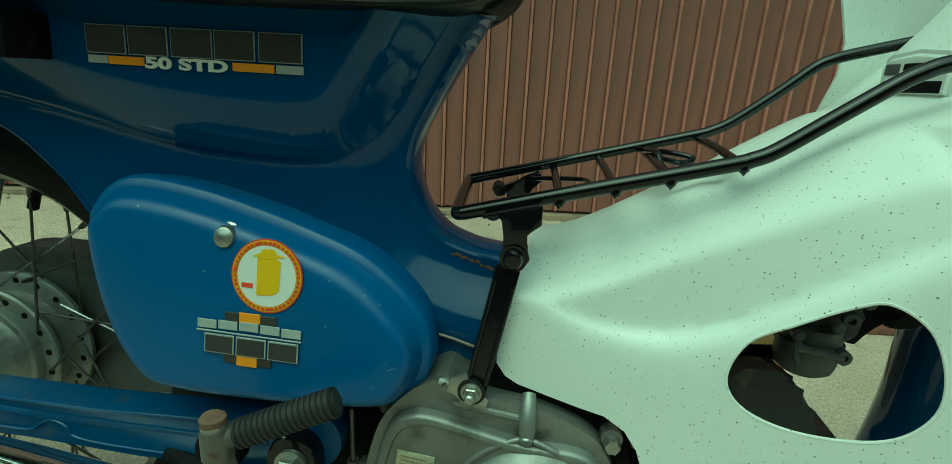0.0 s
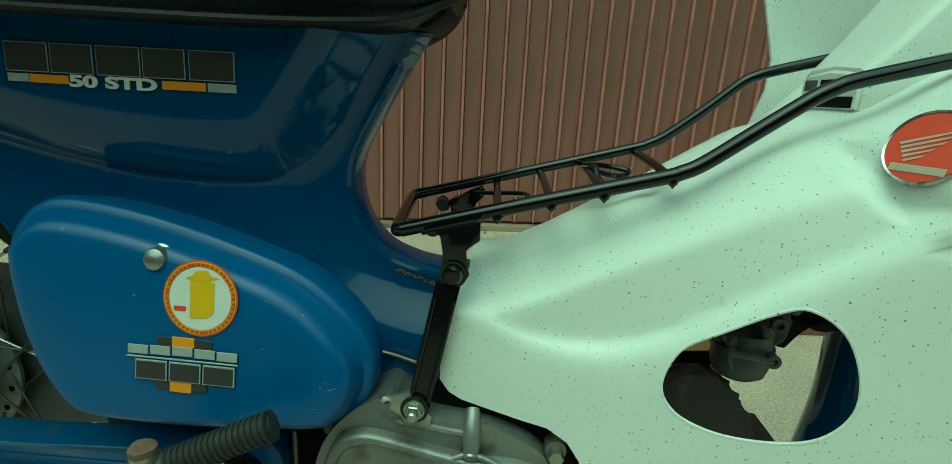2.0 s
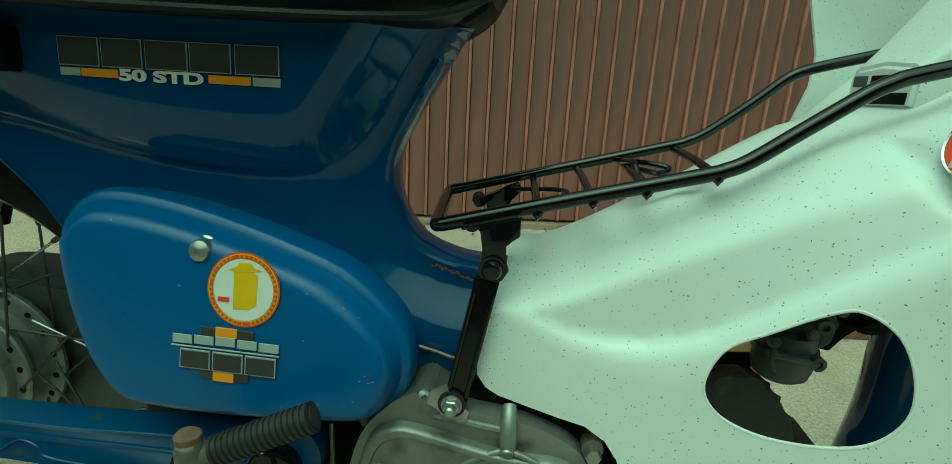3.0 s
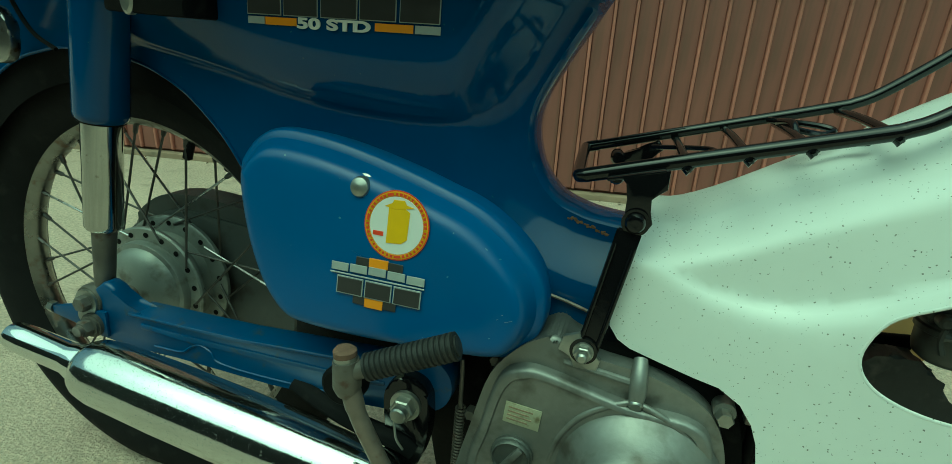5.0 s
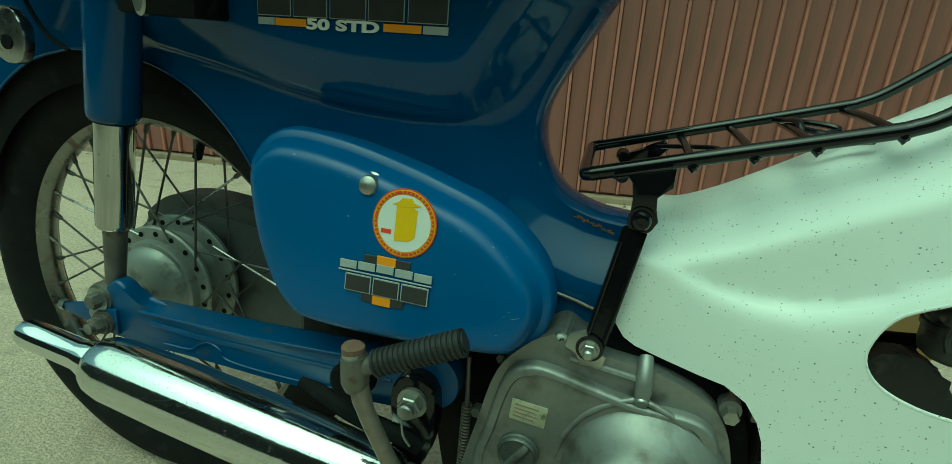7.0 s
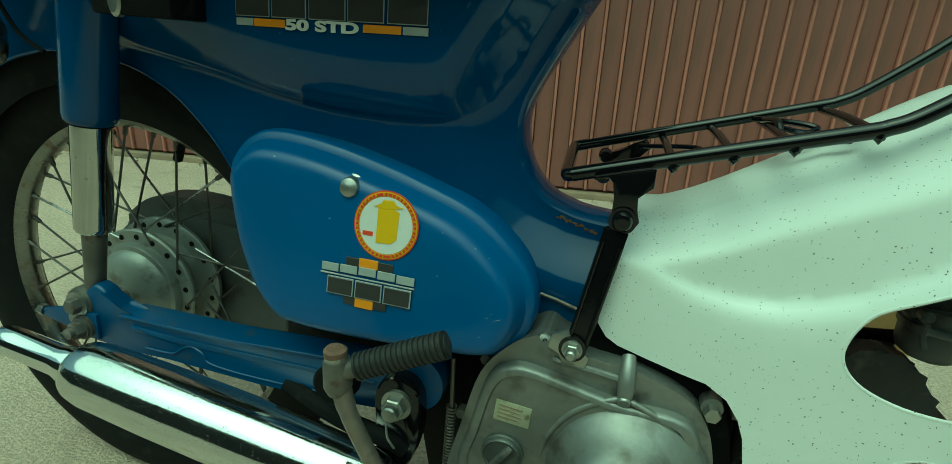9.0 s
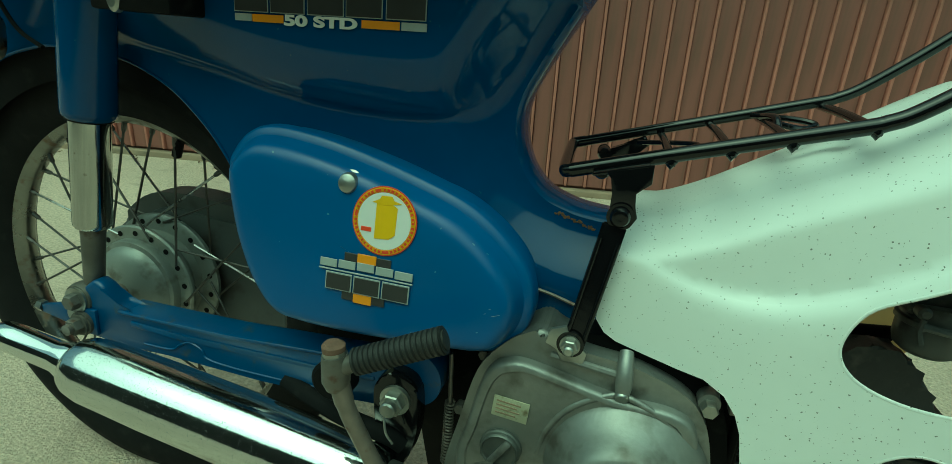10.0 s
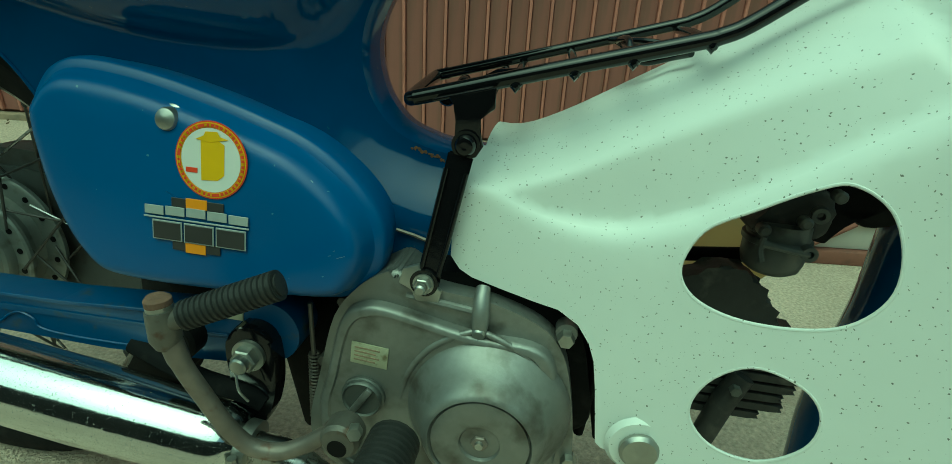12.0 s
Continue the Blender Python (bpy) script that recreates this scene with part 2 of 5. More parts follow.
def add_lathe(bm, profile, at, axis=(0, -1, 0), sides=32, closed=False):
    """Turns (radius, height) pairs round an axis through at."""
    q = Vector(axis).to_track_quat("Z", "Y").to_matrix()
    rings = []
    for r, h in profile:
        if r < 1e-6:
            rings.append([bm.verts.new(Vector(at) + q @ Vector((0, 0, h)))])
        else:
            rings.append([bm.verts.new(Vector(at) + q @ Vector((r * math.cos(a), r * math.sin(a), h))) for a in (2 * math.pi * k / sides for k in range(sides))])
    pairs = list(zip(rings, rings[1:])) + ([(rings[-1], rings[0])] if closed else [])
    for a, b in pairs:
        for k in range(sides):
            j = (k + 1) % sides
            if len(a) == 1 and len(b) == 1:
                continue
            if len(a) == 1:
                bm.faces.new((a[0], b[j], b[k]))
            elif len(b) == 1:
                bm.faces.new((a[k], a[j], b[0]))
            else:
                bm.faces.new((a[k], a[j], b[j], b[k]))
    return bm


def lathe(profile, at, axis=(0, -1, 0), sides=32, closed=False):
    return add_lathe(bmesh.new(), profile, at, axis, sides, closed)


def hexagon(at, r, h, axis=(0, -1, 0)):
    bm = lathe([(0, 0), (r, 0), (r, h * 0.85), (r * 0.88, h), (0, h)], at, axis, 6)
    return bm


def prism(outline, y0, y1, bevel=0.0, segs=2):
    """A plate with an (x, z) outline between two depths."""
    bm = bmesh.new()
    a = [bm.verts.new((x, y0, z)) for x, z in outline]
    b = [bm.verts.new((x, y1, z)) for x, z in outline]
    bm.faces.new(a)
    bm.faces.new(b[::-1])
    n = len(a)
    for i in range(n):
        bm.faces.new((a[i], a[(i + 1) % n], b[(i + 1) % n], b[i]))
    if bevel:
        bmesh.ops.bevel(bm, geom=bm.edges[:], offset=bevel, segments=segs, affect="EDGES", profile=0.5)
    return bm


def box(x0, x1, y0, y1, z0, z1, bevel=0.0):
    return prism([(x0, z0), (x1, z0), (x1, z1), (x0, z1)], y0, y1, bevel)


def smooth_outline(pts, n=6):
    return [(p.x, p.y) for p in curve_points([(x, z, 0) for x, z in pts], n, True)]


def ease(a, b, v):
    t = min(1, max(0, (v - a) / (b - a)))
    return t * t * (3 - 2 * t)


def gap_to(line, x, z):
    """Distance from (x, z) to an open polyline."""
    best = 9.0
    for (ax, az), (bx, bz) in zip(line, line[1:]):
        dx, dz = bx - ax, bz - az
        t = min(1, max(0, ((x - ax) * dx + (z - az) * dz) / (dx * dx + dz * dz + 1e-12)))
        best = min(best, math.hypot(x - ax - t * dx, z - az - t * dz))
    return best


def within_loop(loop, x, z):
    inside = False
    for (ax, az), (bx, bz) in zip(loop, loop[1:] + loop[:1]):
        if (az > z) != (bz > z) and x < (bx - ax) * (z - az) / (bz - az) + ax:
            inside = not inside
    return inside


def sheet(outline, step, depth, holes=(), thick=0.003, lines=()):
    """A curved panel over an (x, z) outline with holes; depth(x, z) gives its y."""
    from mathutils.geometry import delaunay_2d_cdt
    verts, edges = [], []
    for loop in (outline, *holes):
        s = len(verts)
        verts += [Vector(p) for p in loop]
        edges += [(s + i, s + (i + 1) % len(loop)) for i in range(len(loop))]
    for line in lines:
        s = len(verts)
        verts += [Vector(p) for p in line]
        edges += [(s + i, s + i + 1) for i in range(len(line) - 1)]
    xs, zs = [p[0] for p in outline], [p[1] for p in outline]
    loops = [list(outline)] + [list(h) for h in holes]
    closed = [lp + lp[:1] for lp in loops] + [list(ln) for ln in lines]
    x, row = min(xs), 0
    while x < max(xs):
        z = min(zs) + (step / 2 if row % 2 else 0)
        while z < max(zs):
            if within_loop(loops[0], x, z) and not any(within_loop(h, x, z) for h in loops[1:]) and min(gap_to(c, x, z) for c in closed) > step * 0.45:
                verts.append(Vector((x, z)))
            z += step
        x += step * 0.87
        row += 1
    vo, _, fo, _, _, _ = delaunay_2d_cdt(verts, edges, [], 0, 1e-6)
    bm = bmesh.new()
    vs = [bm.verts.new((v.x, depth(v.x, v.y), v.y)) for v in vo]
    for f in fo:
        cx, cz = sum(vo[i].x for i in f) / len(f), sum(vo[i].y for i in f) / len(f)
        if within_loop(loops[0], cx, cz) and not any(within_loop(h, cx, cz) for h in loops[1:]):
            bm.faces.new([vs[i] for i in f])
    for v in [v for v in bm.verts if not v.link_faces]:
        bm.verts.remove(v)
    bmesh.ops.recalc_face_normals(bm, faces=bm.faces[:])
    if sum(f.normal.y for f in bm.faces) > 0:
        bmesh.ops.reverse_faces(bm, faces=bm.faces[:])
    if thick:
        bmesh.ops.solidify(bm, geom=bm.faces[:], thickness=thick)
    return bm


# ---- ground, wall and surroundings ----
WALL_AT, WALL_TURN = (0.0, 1.545), 8.0
wall_pose = pose(WALL_AT[0], WALL_AT[1], 0, 0, 0, WALL_TURN)


def build_ground():
    bm = bmesh.new()
    bmesh.ops.create_grid(bm, x_segments=60, y_segments=60, size=1.0)
    for v in bm.verts:
        v.co.x, v.co.y = (math.copysign(abs(c) ** 3 * 400, c) for c in (v.co.x, v.co.y))
    for v in bm.verts:
        v.co.z = 0.013
    ob = part("ground", bm, CONCRETE, None)
    tagged(ob, "rough sandy-beige concrete yard", "ground", kind="structure")


def build_wall():
    root = new("wall_north")
    root.matrix_world = wall_pose
    tagged(root, "red-brown ribbed metal siding wall", "wall", kind="structure")
    part("backing", box(-3.0, 4.5, 0.02, 0.14, 0.0, 2.6), WALL_RED, root, smooth=False)
    pitch = 0.0733
    first = None
    rib_first = None
    for i in range(96):
        x = -2.897 + i * pitch
        if first is None:
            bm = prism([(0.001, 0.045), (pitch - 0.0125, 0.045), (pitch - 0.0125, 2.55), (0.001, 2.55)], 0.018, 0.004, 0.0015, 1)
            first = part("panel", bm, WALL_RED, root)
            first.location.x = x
            rib_first = part("panel_rib", prism([(pitch - 0.0115, 0.045), (pitch - 0.001, 0.045), (pitch - 0.001, 2.55), (pitch - 0.0115, 2.55)], 0.018, -0.009, 0.0035, 2), WALL_RIB_LIT, root)
            rib_first.location.x = x
        else:
            for src in (first, rib_first):
                o = new(src.name.split(".")[0], src.data)
                o.parent = root
                o.location.x = x
    bm = box(-3.0, 4.5, -0.03, 0.02, -0.05, 0.035, 0.004)
    base = part("plinth", bm, KERB, root, "weathered mortar plinth")


def build_far_wall():
    ob = part("wall_south", box(-12, 12, -4.4, -4.2, 0, 3.3), PLASTER, None, smooth=False)
    tagged(ob, "plain dark timber-clad wall across the yard", "wall", kind="structure")


build_ground()
build_wall()
build_far_wall()


# ---- the motorcycle: x to its front, y to its left, wheels on z = 0 before it leans ----
bike = new("motorcycle")
bike.matrix_world = pose(*BIKE)
tagged(bike, "blue and white step-through motorcycle leaning on its stand on concrete", "motorcycle")

RIGHT_EDGE = [(p.x, p.y) for p in curve_points([(0.519, 0.668, 0), (0.498, 0.632, 0), (0.478, 0.596, 0), (0.463, 0.564, 0), (0.460, 0.537, 0), (0.468, 0.508, 0), (0.486, 0.486, 0), (0.508, 0.476, 0), (0.535, 0.471, 0), (0.60, 0.468, 0)], 10)]
CREASE = [(-0.45, 0.50), (-0.20, 0.575), (0.0, 0.583), (0.092, 0.5725), (0.161, 0.5605), (0.2295, 0.547), (0.296, 0.5396), (0.361, 0.5384), (0.401, 0.544), (0.424, 0.557), (0.446, 0.583), (0.463, 0.612), (0.480, 0.640), (0.51, 0.69)]
CREASE = [(p.x, p.y) for p in curve_points([(x, z, 0) for x, z in CREASE], 5)]
ARCH = [(p.x, p.y) for p in curve_points([(0.24, 0.36, 0), (0.20, 0.44, 0), (0.167, 0.488, 0), (0.132, 0.521, 0), (0.097, 0.544, 0), (0.045, 0.562, 0), (-0.033, 0.567, 0), (-0.075, 0.561, 0), (-0.122, 0.545, 0), (-0.175, 0.508, 0), (-0.235, 0.445, 0), (-0.285, 0.36, 0)], 5)]


def crease_height(x):
    for (ax, az), (bx, bz) in zip(CREASE, CREASE[1:]):
        if ax <= x <= bx:
            return az + (bz - az) * (x - ax) / (bx - ax)
    return 0.69


def shell_depth(x, z):
    d = gap_to(RIGHT_EDGE, x, z)
    h = z - crease_height(x)
    # the tank bellies out over a crease that softens towards the neck; the panel under it leans outwards as it drops
    near = ease(0.025, 0.075, d)
    w = 0.0012 + 0.010 * (1 - near)
    up = w * math.log1p(math.exp(min(40.0, h / w)))
    belly = 0.003 * near * ease(-0.002, 0.004, h) + 0.028 * (1 - (1 - min(1.0, up / 0.078)) ** 2)
    full = 0.051 + belly * ease(-0.12, 0.10, x) + 0.10 * min(0.08, max(0.0, -h)) * ease(0.05, 0.2, x)
    edge = 0.50 * math.sqrt(max(0.0, 1 - (1 - min(1, d / 0.007)) ** 2)) + 0.50 * ease(0.006, 0.070, d)
    return -(full * edge)


def inward(line, d):
    """The line shifted by d towards the rear of the bodywork."""
    out = []
    for i, (x, z) in enumerate(line):
        a, b = line[max(0, i - 1)], line[min(len(line) - 1, i + 1)]
        t = Vector((b[0] - a[0], b[1] - a[1])).normalized()
        out.append((x + t.y * d, z - t.x * d))
    return out


def build_shell():
    outline = RIGHT_EDGE + [(0.60, 0.40), (0.585, 0.368), (0.562, 0.374), (0.545, 0.384), (0.50, 0.37), (0.40, 0.345), (0.30, 0.33)] + ARCH + [(-0.40, 0.36), (-0.42, 0.46), (-0.38, 0.58), (-0.30, 0.665), (0.0, 0.672), (0.2, 0.670), (0.4, 0.668)]
    lines = [inward(RIGHT_EDGE[9:-5], d) for d in (0.0007, 0.0018, 0.0035, 0.006, 0.009, 0.013, 0.018, 0.024, 0.031)]
    for dz in (-0.003, 0.0, 0.003, 0.006):
        lines.append([(x, z + dz) for x, z in CREASE if 0.0 < x < 0.440 and gap_to(RIGHT_EDGE, x, z + dz) > 0.036])
    bm = sheet(outline, 0.0052, shell_depth, (), 0, lines)
    dup = bmesh.ops.duplicate(bm, geom=bm.faces[:])["geom"]
    for v in dup:
        if isinstance(v, bmesh.types.BMVert):
            v.co.y = -v.co.y
    bmesh.ops.solidify(bm, geom=bm.faces[:], thickness=0.002)
    shell = part("body_shell", bm, BLUE, bike, "glossy blue pressed-steel body with rear mudguard")
    bm = bmesh.new()
    rings = []
    for k in range(41):
        a = radians(18 + 3.62 * k)
        ring = []
        for r, y in ((0.248, -0.043), (0.300, -0.047), (0.318, -0.042), (0.324, 0), (0.318, 0.042), (0.300, 0.047), (0.248, 0.043), (0.298, 0.043), (0.314, 0.038), (0.319, 0), (0.314, -0.038), (0.298, -0.043)):
            ring.append(bm.verts.new((r * math.cos(a), y, 0.288 + r * math.sin(a))))
        rings.append(ring)
    for a, b in zip(rings, rings[1:]):
        for k in range(12):
            bm.faces.new((a[k], a[(k + 1) % 12], b[(k + 1) % 12], b[k]))
    bm.faces.new(rings[0])
    bm.faces.new(rings[-1])
    part("inner_mudguard", bm, BLACK_DULL, bike, "black inner mudguard")
    for side in (-1, 1):
        part("arch_bead", tube([(x, side * (-shell_depth(x, z) + 0.0005), z) for x, z in ARCH[5:-4]], 0.0017, 8), BLUE, shell, "rolled edge of the wheel arch")
    # rust along the seam
    rng = random.Random(4)
    bm = bmesh.new()
    for i in range(44):
        u = i / 43
        x, z = 0.500 + 0.036 * u + rng.uniform(-1, 1) * 0.0015, 0.4675 - 0.010 * u + rng.uniform(-1, 1) * 0.001
        y = shell_depth(x, z) - 0.0006
        add_lathe(bm, [(rng.uniform(0.0006, 0.0017), 0), (0.0005, 0.0003), (0, 0.0004)], (x, y, z), (0, -1, 0.2), 7)
    part("rust_patch", bm, RUST, shell, "brown rust blistering on the seam")
    part("weld_line", tube([(0.497, shell_depth(0.497, 0.404) - 0.003, 0.404), (0.512, shell_depth(0.512, 0.401) - 0.003, 0.401), (0.530, shell_depth(0.53, 0.396) - 0.003, 0.396)], 0.0016, 6), STEEL_RUST, shell, "scuffed seam line")
    # lamp switch block and lock near the seat
    part("latch_block", box(0.093, 0.176, -0.118, -0.07, 0.606, 0.64, 0.003), BLACK_DULL, bike, "black rubber block under the seat")
    lock = part("helmet_lock", lathe([(0, 0), (0.0095, 0), (0.0095, 0.006), (0.007, 0.008), (0, 0.008)], (0.108, -0.118, 0.616), sides=20), STEEL, bike, "oval steel helmet lock")
    lock.matrix_local = Matrix.Translation((0.119, -0.112, 0.617)) @ Matrix.Diagonal((0.75, 1, 1.35, 1)) @ Matrix.Translation((-0.108, 0.118, -0.616))
    part("keyhole", box(0.115, 0.123, -0.1213, -0.119, 0.6165, 0.620, 0.0005), BLACK_DULL, lock)
    return shell


def flat_text(body, size, at, material, parent, name="lettering"):
    cu = bpy.data.curves.new(name, "FONT")
    cu.body, cu.size, cu.extrude, cu.align_x = body, size, 0.0004, "LEFT"
    cu.offset = 0.0005
    tmp = new("tmp_text", cu)
    dg = bpy.context.evaluated_depsgraph_get()
    me = bpy.data.meshes.new_from_object(tmp.evaluated_get(dg))
    bpy.data.objects.remove(tmp)
    me.name = name
    me.materials.clear()
    me.materials.append(material)
    ob = new(name, me)
    ob.parent = parent
    ob.matrix_local = at
    return ob


def decal_box(name, x0, x1, z0, z1, y, material, parent, thick=0.0008, slant=0.0):
    bm = prism([(x0, z0), (x1, z0), (x1 + slant, z1), (x0 + slant, z1)], y, y - thick, 0.0002, 1)
    return part(name, bm, material, parent, smooth=False)


def build_tank_badge(shell):
    """Maker's mark as plain blocks, with the model line under it, bent to the bodywork."""
    def on(x, z, lift=0.0026):
        return shell_depth(x, z) - lift

    def bent(name, x0, x1, z0, z1, material, lift):
        bm = bmesh.new()
        n = max(2, int((x1 - x0) / 0.005))
        g = []
        for i in range(n + 1):
            x = x0 + (x1 - x0) * i / n
            rise = 0.018 * (x - 0.208)
            g.append([bm.verts.new((x, on(x, z0 + rise + (z1 - z0) * j / 4, lift), z0 + rise + (z1 - z0) * j / 4)) for j in range(5)])
        for i in range(n):
            for j in range(4):
                bm.faces.new((g[i][j], g[i + 1][j], g[i + 1][j + 1], g[i][j + 1]))
        bmesh.ops.recalc_face_normals(bm, faces=bm.faces[:])
        bmesh.ops.solidify(bm, geom=bm.faces[:], thickness=0.0006)
        return part(name, bm, material, shell)

    # five plain dark blocks with a pale edge
    for i in range(5):
        x0 = 0.2078 + i * 0.0356
        w = (0.0335, 0.0330, 0.0338, 0.0326, 0.0345)[i]
        bent("mark_edge", x0, x0 + w, 0.6140, 0.6355, SILVER_DECAL, 0.0014)
        bent("mark_block", x0 + 0.0008, x0 + w - 0.0008, 0.6147, 0.6348, GREY_DECAL, 0.0019)
    bent("badge_end", 0.2082, 0.2249, 0.6066, 0.6125, SILVER_DECAL, 0.0014)
    bent("badge_stripe", 0.2258, 0.2562, 0.6063, 0.6125, ORANGE, 0.0015)
    bent("badge_stripe", 0.3290, 0.3624, 0.6063, 0.6125, ORANGE, 0.0015)
    bent("badge_end", 0.3640, 0.3855, 0.6063, 0.6125, SILVER_DECAL, 0.0014)
    m = Matrix(((1.93, 0.0, 0, 0.2568), (0, 0, -1, 0), (0.035, 1, 0, 0.6060), (0, 0, 0, 1)))
    words = flat_text("50 STD", 0.0115, m, WHITE_DECAL, shell, "model_lettering")
    # laid onto the bodywork
    for v in words.data.vertices:
        p = m @ v.co
        v.co = (p.x, on(p.x, p.z, 0.0016) - v.co.z, p.z)
    words.matrix_local = Matrix()


COVER_LINE = [(0.205, 0.477), (0.208, 0.492), (0.225, 0.513), (0.251, 0.5225), (0.299, 0.519), (0.351, 0.508), (0.400, 0.494), (0.438, 0.480), (0.471, 0.457), (0.492, 0.432), (0.500, 0.407), (0.497, 0.384), (0.484, 0.363), (0.466, 0.354), (0.433, 0.350), (0.356, 0.345), (0.295, 0.345), (0.265, 0.352), (0.239, 0.378), (0.220, 0.415), (0.209, 0.452)]
COVER_FACE = -0.1205


def build_side_cover():
    line = [Vector((x, 0, z)) for x, z in smooth_outline(COVER_LINE, 5)]
    n = len(line)
    norm = []
    for i in range(n):
        t = (line[(i + 1) % n] - line[i - 1]).normalized()
        norm.append(Vector((t.z, 0, -t.x)))
    c = sum(line, Vector()) / n
    if sum((line[i] - c).dot(norm[i]) for i in range(n)) > 0:
        norm = [-v for v in norm]
    bm = bmesh.new()
    rings = []
    for inset, y in ((0.006, -0.055), (0.006, -0.078), (0.0, -0.080), (0.0, -0.089), (0.0010, -0.0940), (0.0030, -0.0965), (0.0100, -0.0985), (0.0125, -0.1020), (0.0150, -0.1085), (0.0180, -0.1140), (0.0215, -0.1170), (0.027, -0.1188), (0.032, COVER_FACE + 0.0015)):
        rings.append([bm.verts.new(line[i] + norm[i] * inset * 0.82 + Vector((0, y, 0))) for i in range(n)])
    last = [v.co.copy() for v in rings[-1]]
    for k, f in enumerate((0.9, 0.72, 0.5, 0.28, 0.1)):
        y = COVER_FACE + 0.0015 * (0.9, 0.6, 0.3, 0.1, 0.0)[k] * 0.5
        rings.append([bm.verts.new(Vector((c.x + (p.x - c.x) * f, y, c.z + (p.z - c.z) * f))) for p in last])
    for a, b in zip(rings, rings[1:]):
        for k in range(n):
            bm.faces.new((a[k], a[(k + 1) % n], b[(k + 1) % n], b[k]))
    bm.faces.new(rings[-1])
    bm.faces.new(rings[0])
    cover = part("side_cover", bm, COVER, bike, "faded blue plastic side cover with fine scratches")
    knob = part("cover_knob", lathe([(0, 0), (0.0105, 0), (0.0105, 0.003), (0.0085, 0.0045), (0.0085, 0.009), (0.0075, 0.0115), (0.004, 0.013), (0, 0.0135)], (0.3375, -0.110, 0.487), (0.05, -1, 0.1), 24), STEEL, cover, "chrome cover knob")
    y = COVER_FACE - 0.0002
    st = part("sticker", lathe([(0, 0), (0.0282, 0), (0.0282, 0.0006), (0, 0.0006)], (0.374, y, 0.4625), sides=48), RED_DECAL, cover, "round red, white and yellow sticker")
    part("sticker_ring", lathe([(0.0236, 0), (0.0272, 0), (0.0272, 0.0005), (0.0236, 0.0005)], (0.374, y - 0.0004, 0.4625), sides=48, closed=True), YELLOW_DECAL, st)
    part("sticker_red", lathe([(0.0241, 0), (0.0264, 0), (0.0264, 0.0005), (0.0241, 0.0005)], (0.374, y - 0.0007, 0.4625), sides=48, closed=True), RED_DECAL, st)
    rng = random.Random(2)
    bm = bmesh.new()
    for k in range(44):
        if k in (13, 21, 34):
            continue
        a = 2 * math.pi * k / 44
        m = Matrix.Translation((0.374 + 0.02525 * math.cos(a), y - 0.0013, 0.4625 + 0.02525 * math.sin(a))) @ Matrix.Rotation(-a, 4, "Y")
        w, h = rng.uniform(0.0008, 0.0012), rng.uniform(0.0005, 0.0011)
        vs = [bm.verts.new(m @ Vector((sx * w, 0, sz * h))) for sx, sz in ((-1, -1), (1, -1), (1, 1), (-1, 1))]
        bm.faces.new(vs)
    bmesh.ops.solidify(bm, geom=bm.faces[:], thickness=0.0002)
    part("sticker_bars", bm, YELLOW_DECAL, st, smooth=False)
    part("sticker_disc", lathe([(0, 0), (0.0232, 0), (0.0232, 0.0004), (0, 0.0004)], (0.374, y - 0.0006, 0.4625), sides=48), WHITE_DECAL, st)
    part("sticker_block", prism([(0.3665, 0.4475), (0.3795, 0.4485), (0.3845, 0.4525), (0.3850, 0.4745), (0.3805, 0.4770), (0.3665, 0.4765)], y - 0.001, y - 0.0014, 0.0001, 1), YELLOW_DECAL, st, smooth=False)
    part("sticker_block", prism([(0.3625, 0.4770), (0.3740, 0.4755), (0.3885, 0.4785), (0.3815, 0.4800), (0.3795, 0.4835), (0.3705, 0.4830), (0.3690, 0.4800)], y - 0.0012, y - 0.0016, 0.0001, 1), YELLOW_DECAL, st, smooth=False)
    part("sticker_bar", box(0.3545, 0.3635, y - 0.0014, y - 0.001, 0.4525, 0.4560), RED_DECAL, st, smooth=False)
    # product mark as plain bars
    sl = -0.0
    def bar(name, x0, x1, z0, z1, m, lift):
        decal_box(name, x0, x1, z0, z1, y - lift, m, cover, slant=sl)
    bar("mark_ground", 0.3415, 0.3835, 0.4245, 0.4315, GREY_DECAL, 0.0)
    bar("mark_ground", 0.3415, 0.3805, 0.3915, 0.3985, GREY_DECAL, 0.0)
    bar("mark_orange", 0.3535, 0.3705, 0.4250, 0.4325, ORANGE, 0.0005)
    bar("mark_orange", 0.3525, 0.3690, 0.3905, 0.3980, ORANGE, 0.0005)
    for i in range(5):
        x0 = 0.3200 + i * 0.0170
        z0 = 0.4175 + (0.0005 * (2 - abs(i - 2)))
        bar("mark_pale", x0, x0 + 0.0155, z0, z0 + 0.0068, SILVER_DECAL, 0.0010)
    bar("mark_line", 0.3190, 0.4040, 0.4148, 0.4160, SILVER_DECAL, 0.0010)
    for i in range(3):
        x0 = 0.3260 + i * 0.0258
        bar("mark_edge", x0, x0 + 0.0242, 0.3985, 0.4135, SILVER_DECAL, 0.0010)
        bar("mark_dark", x0 + 0.001, x0 + 0.0232, 0.3995, 0.4125, GREY_DECAL, 0.0015)
    # scratches
    bm = bmesh.new()
    rng = random.Random(8)
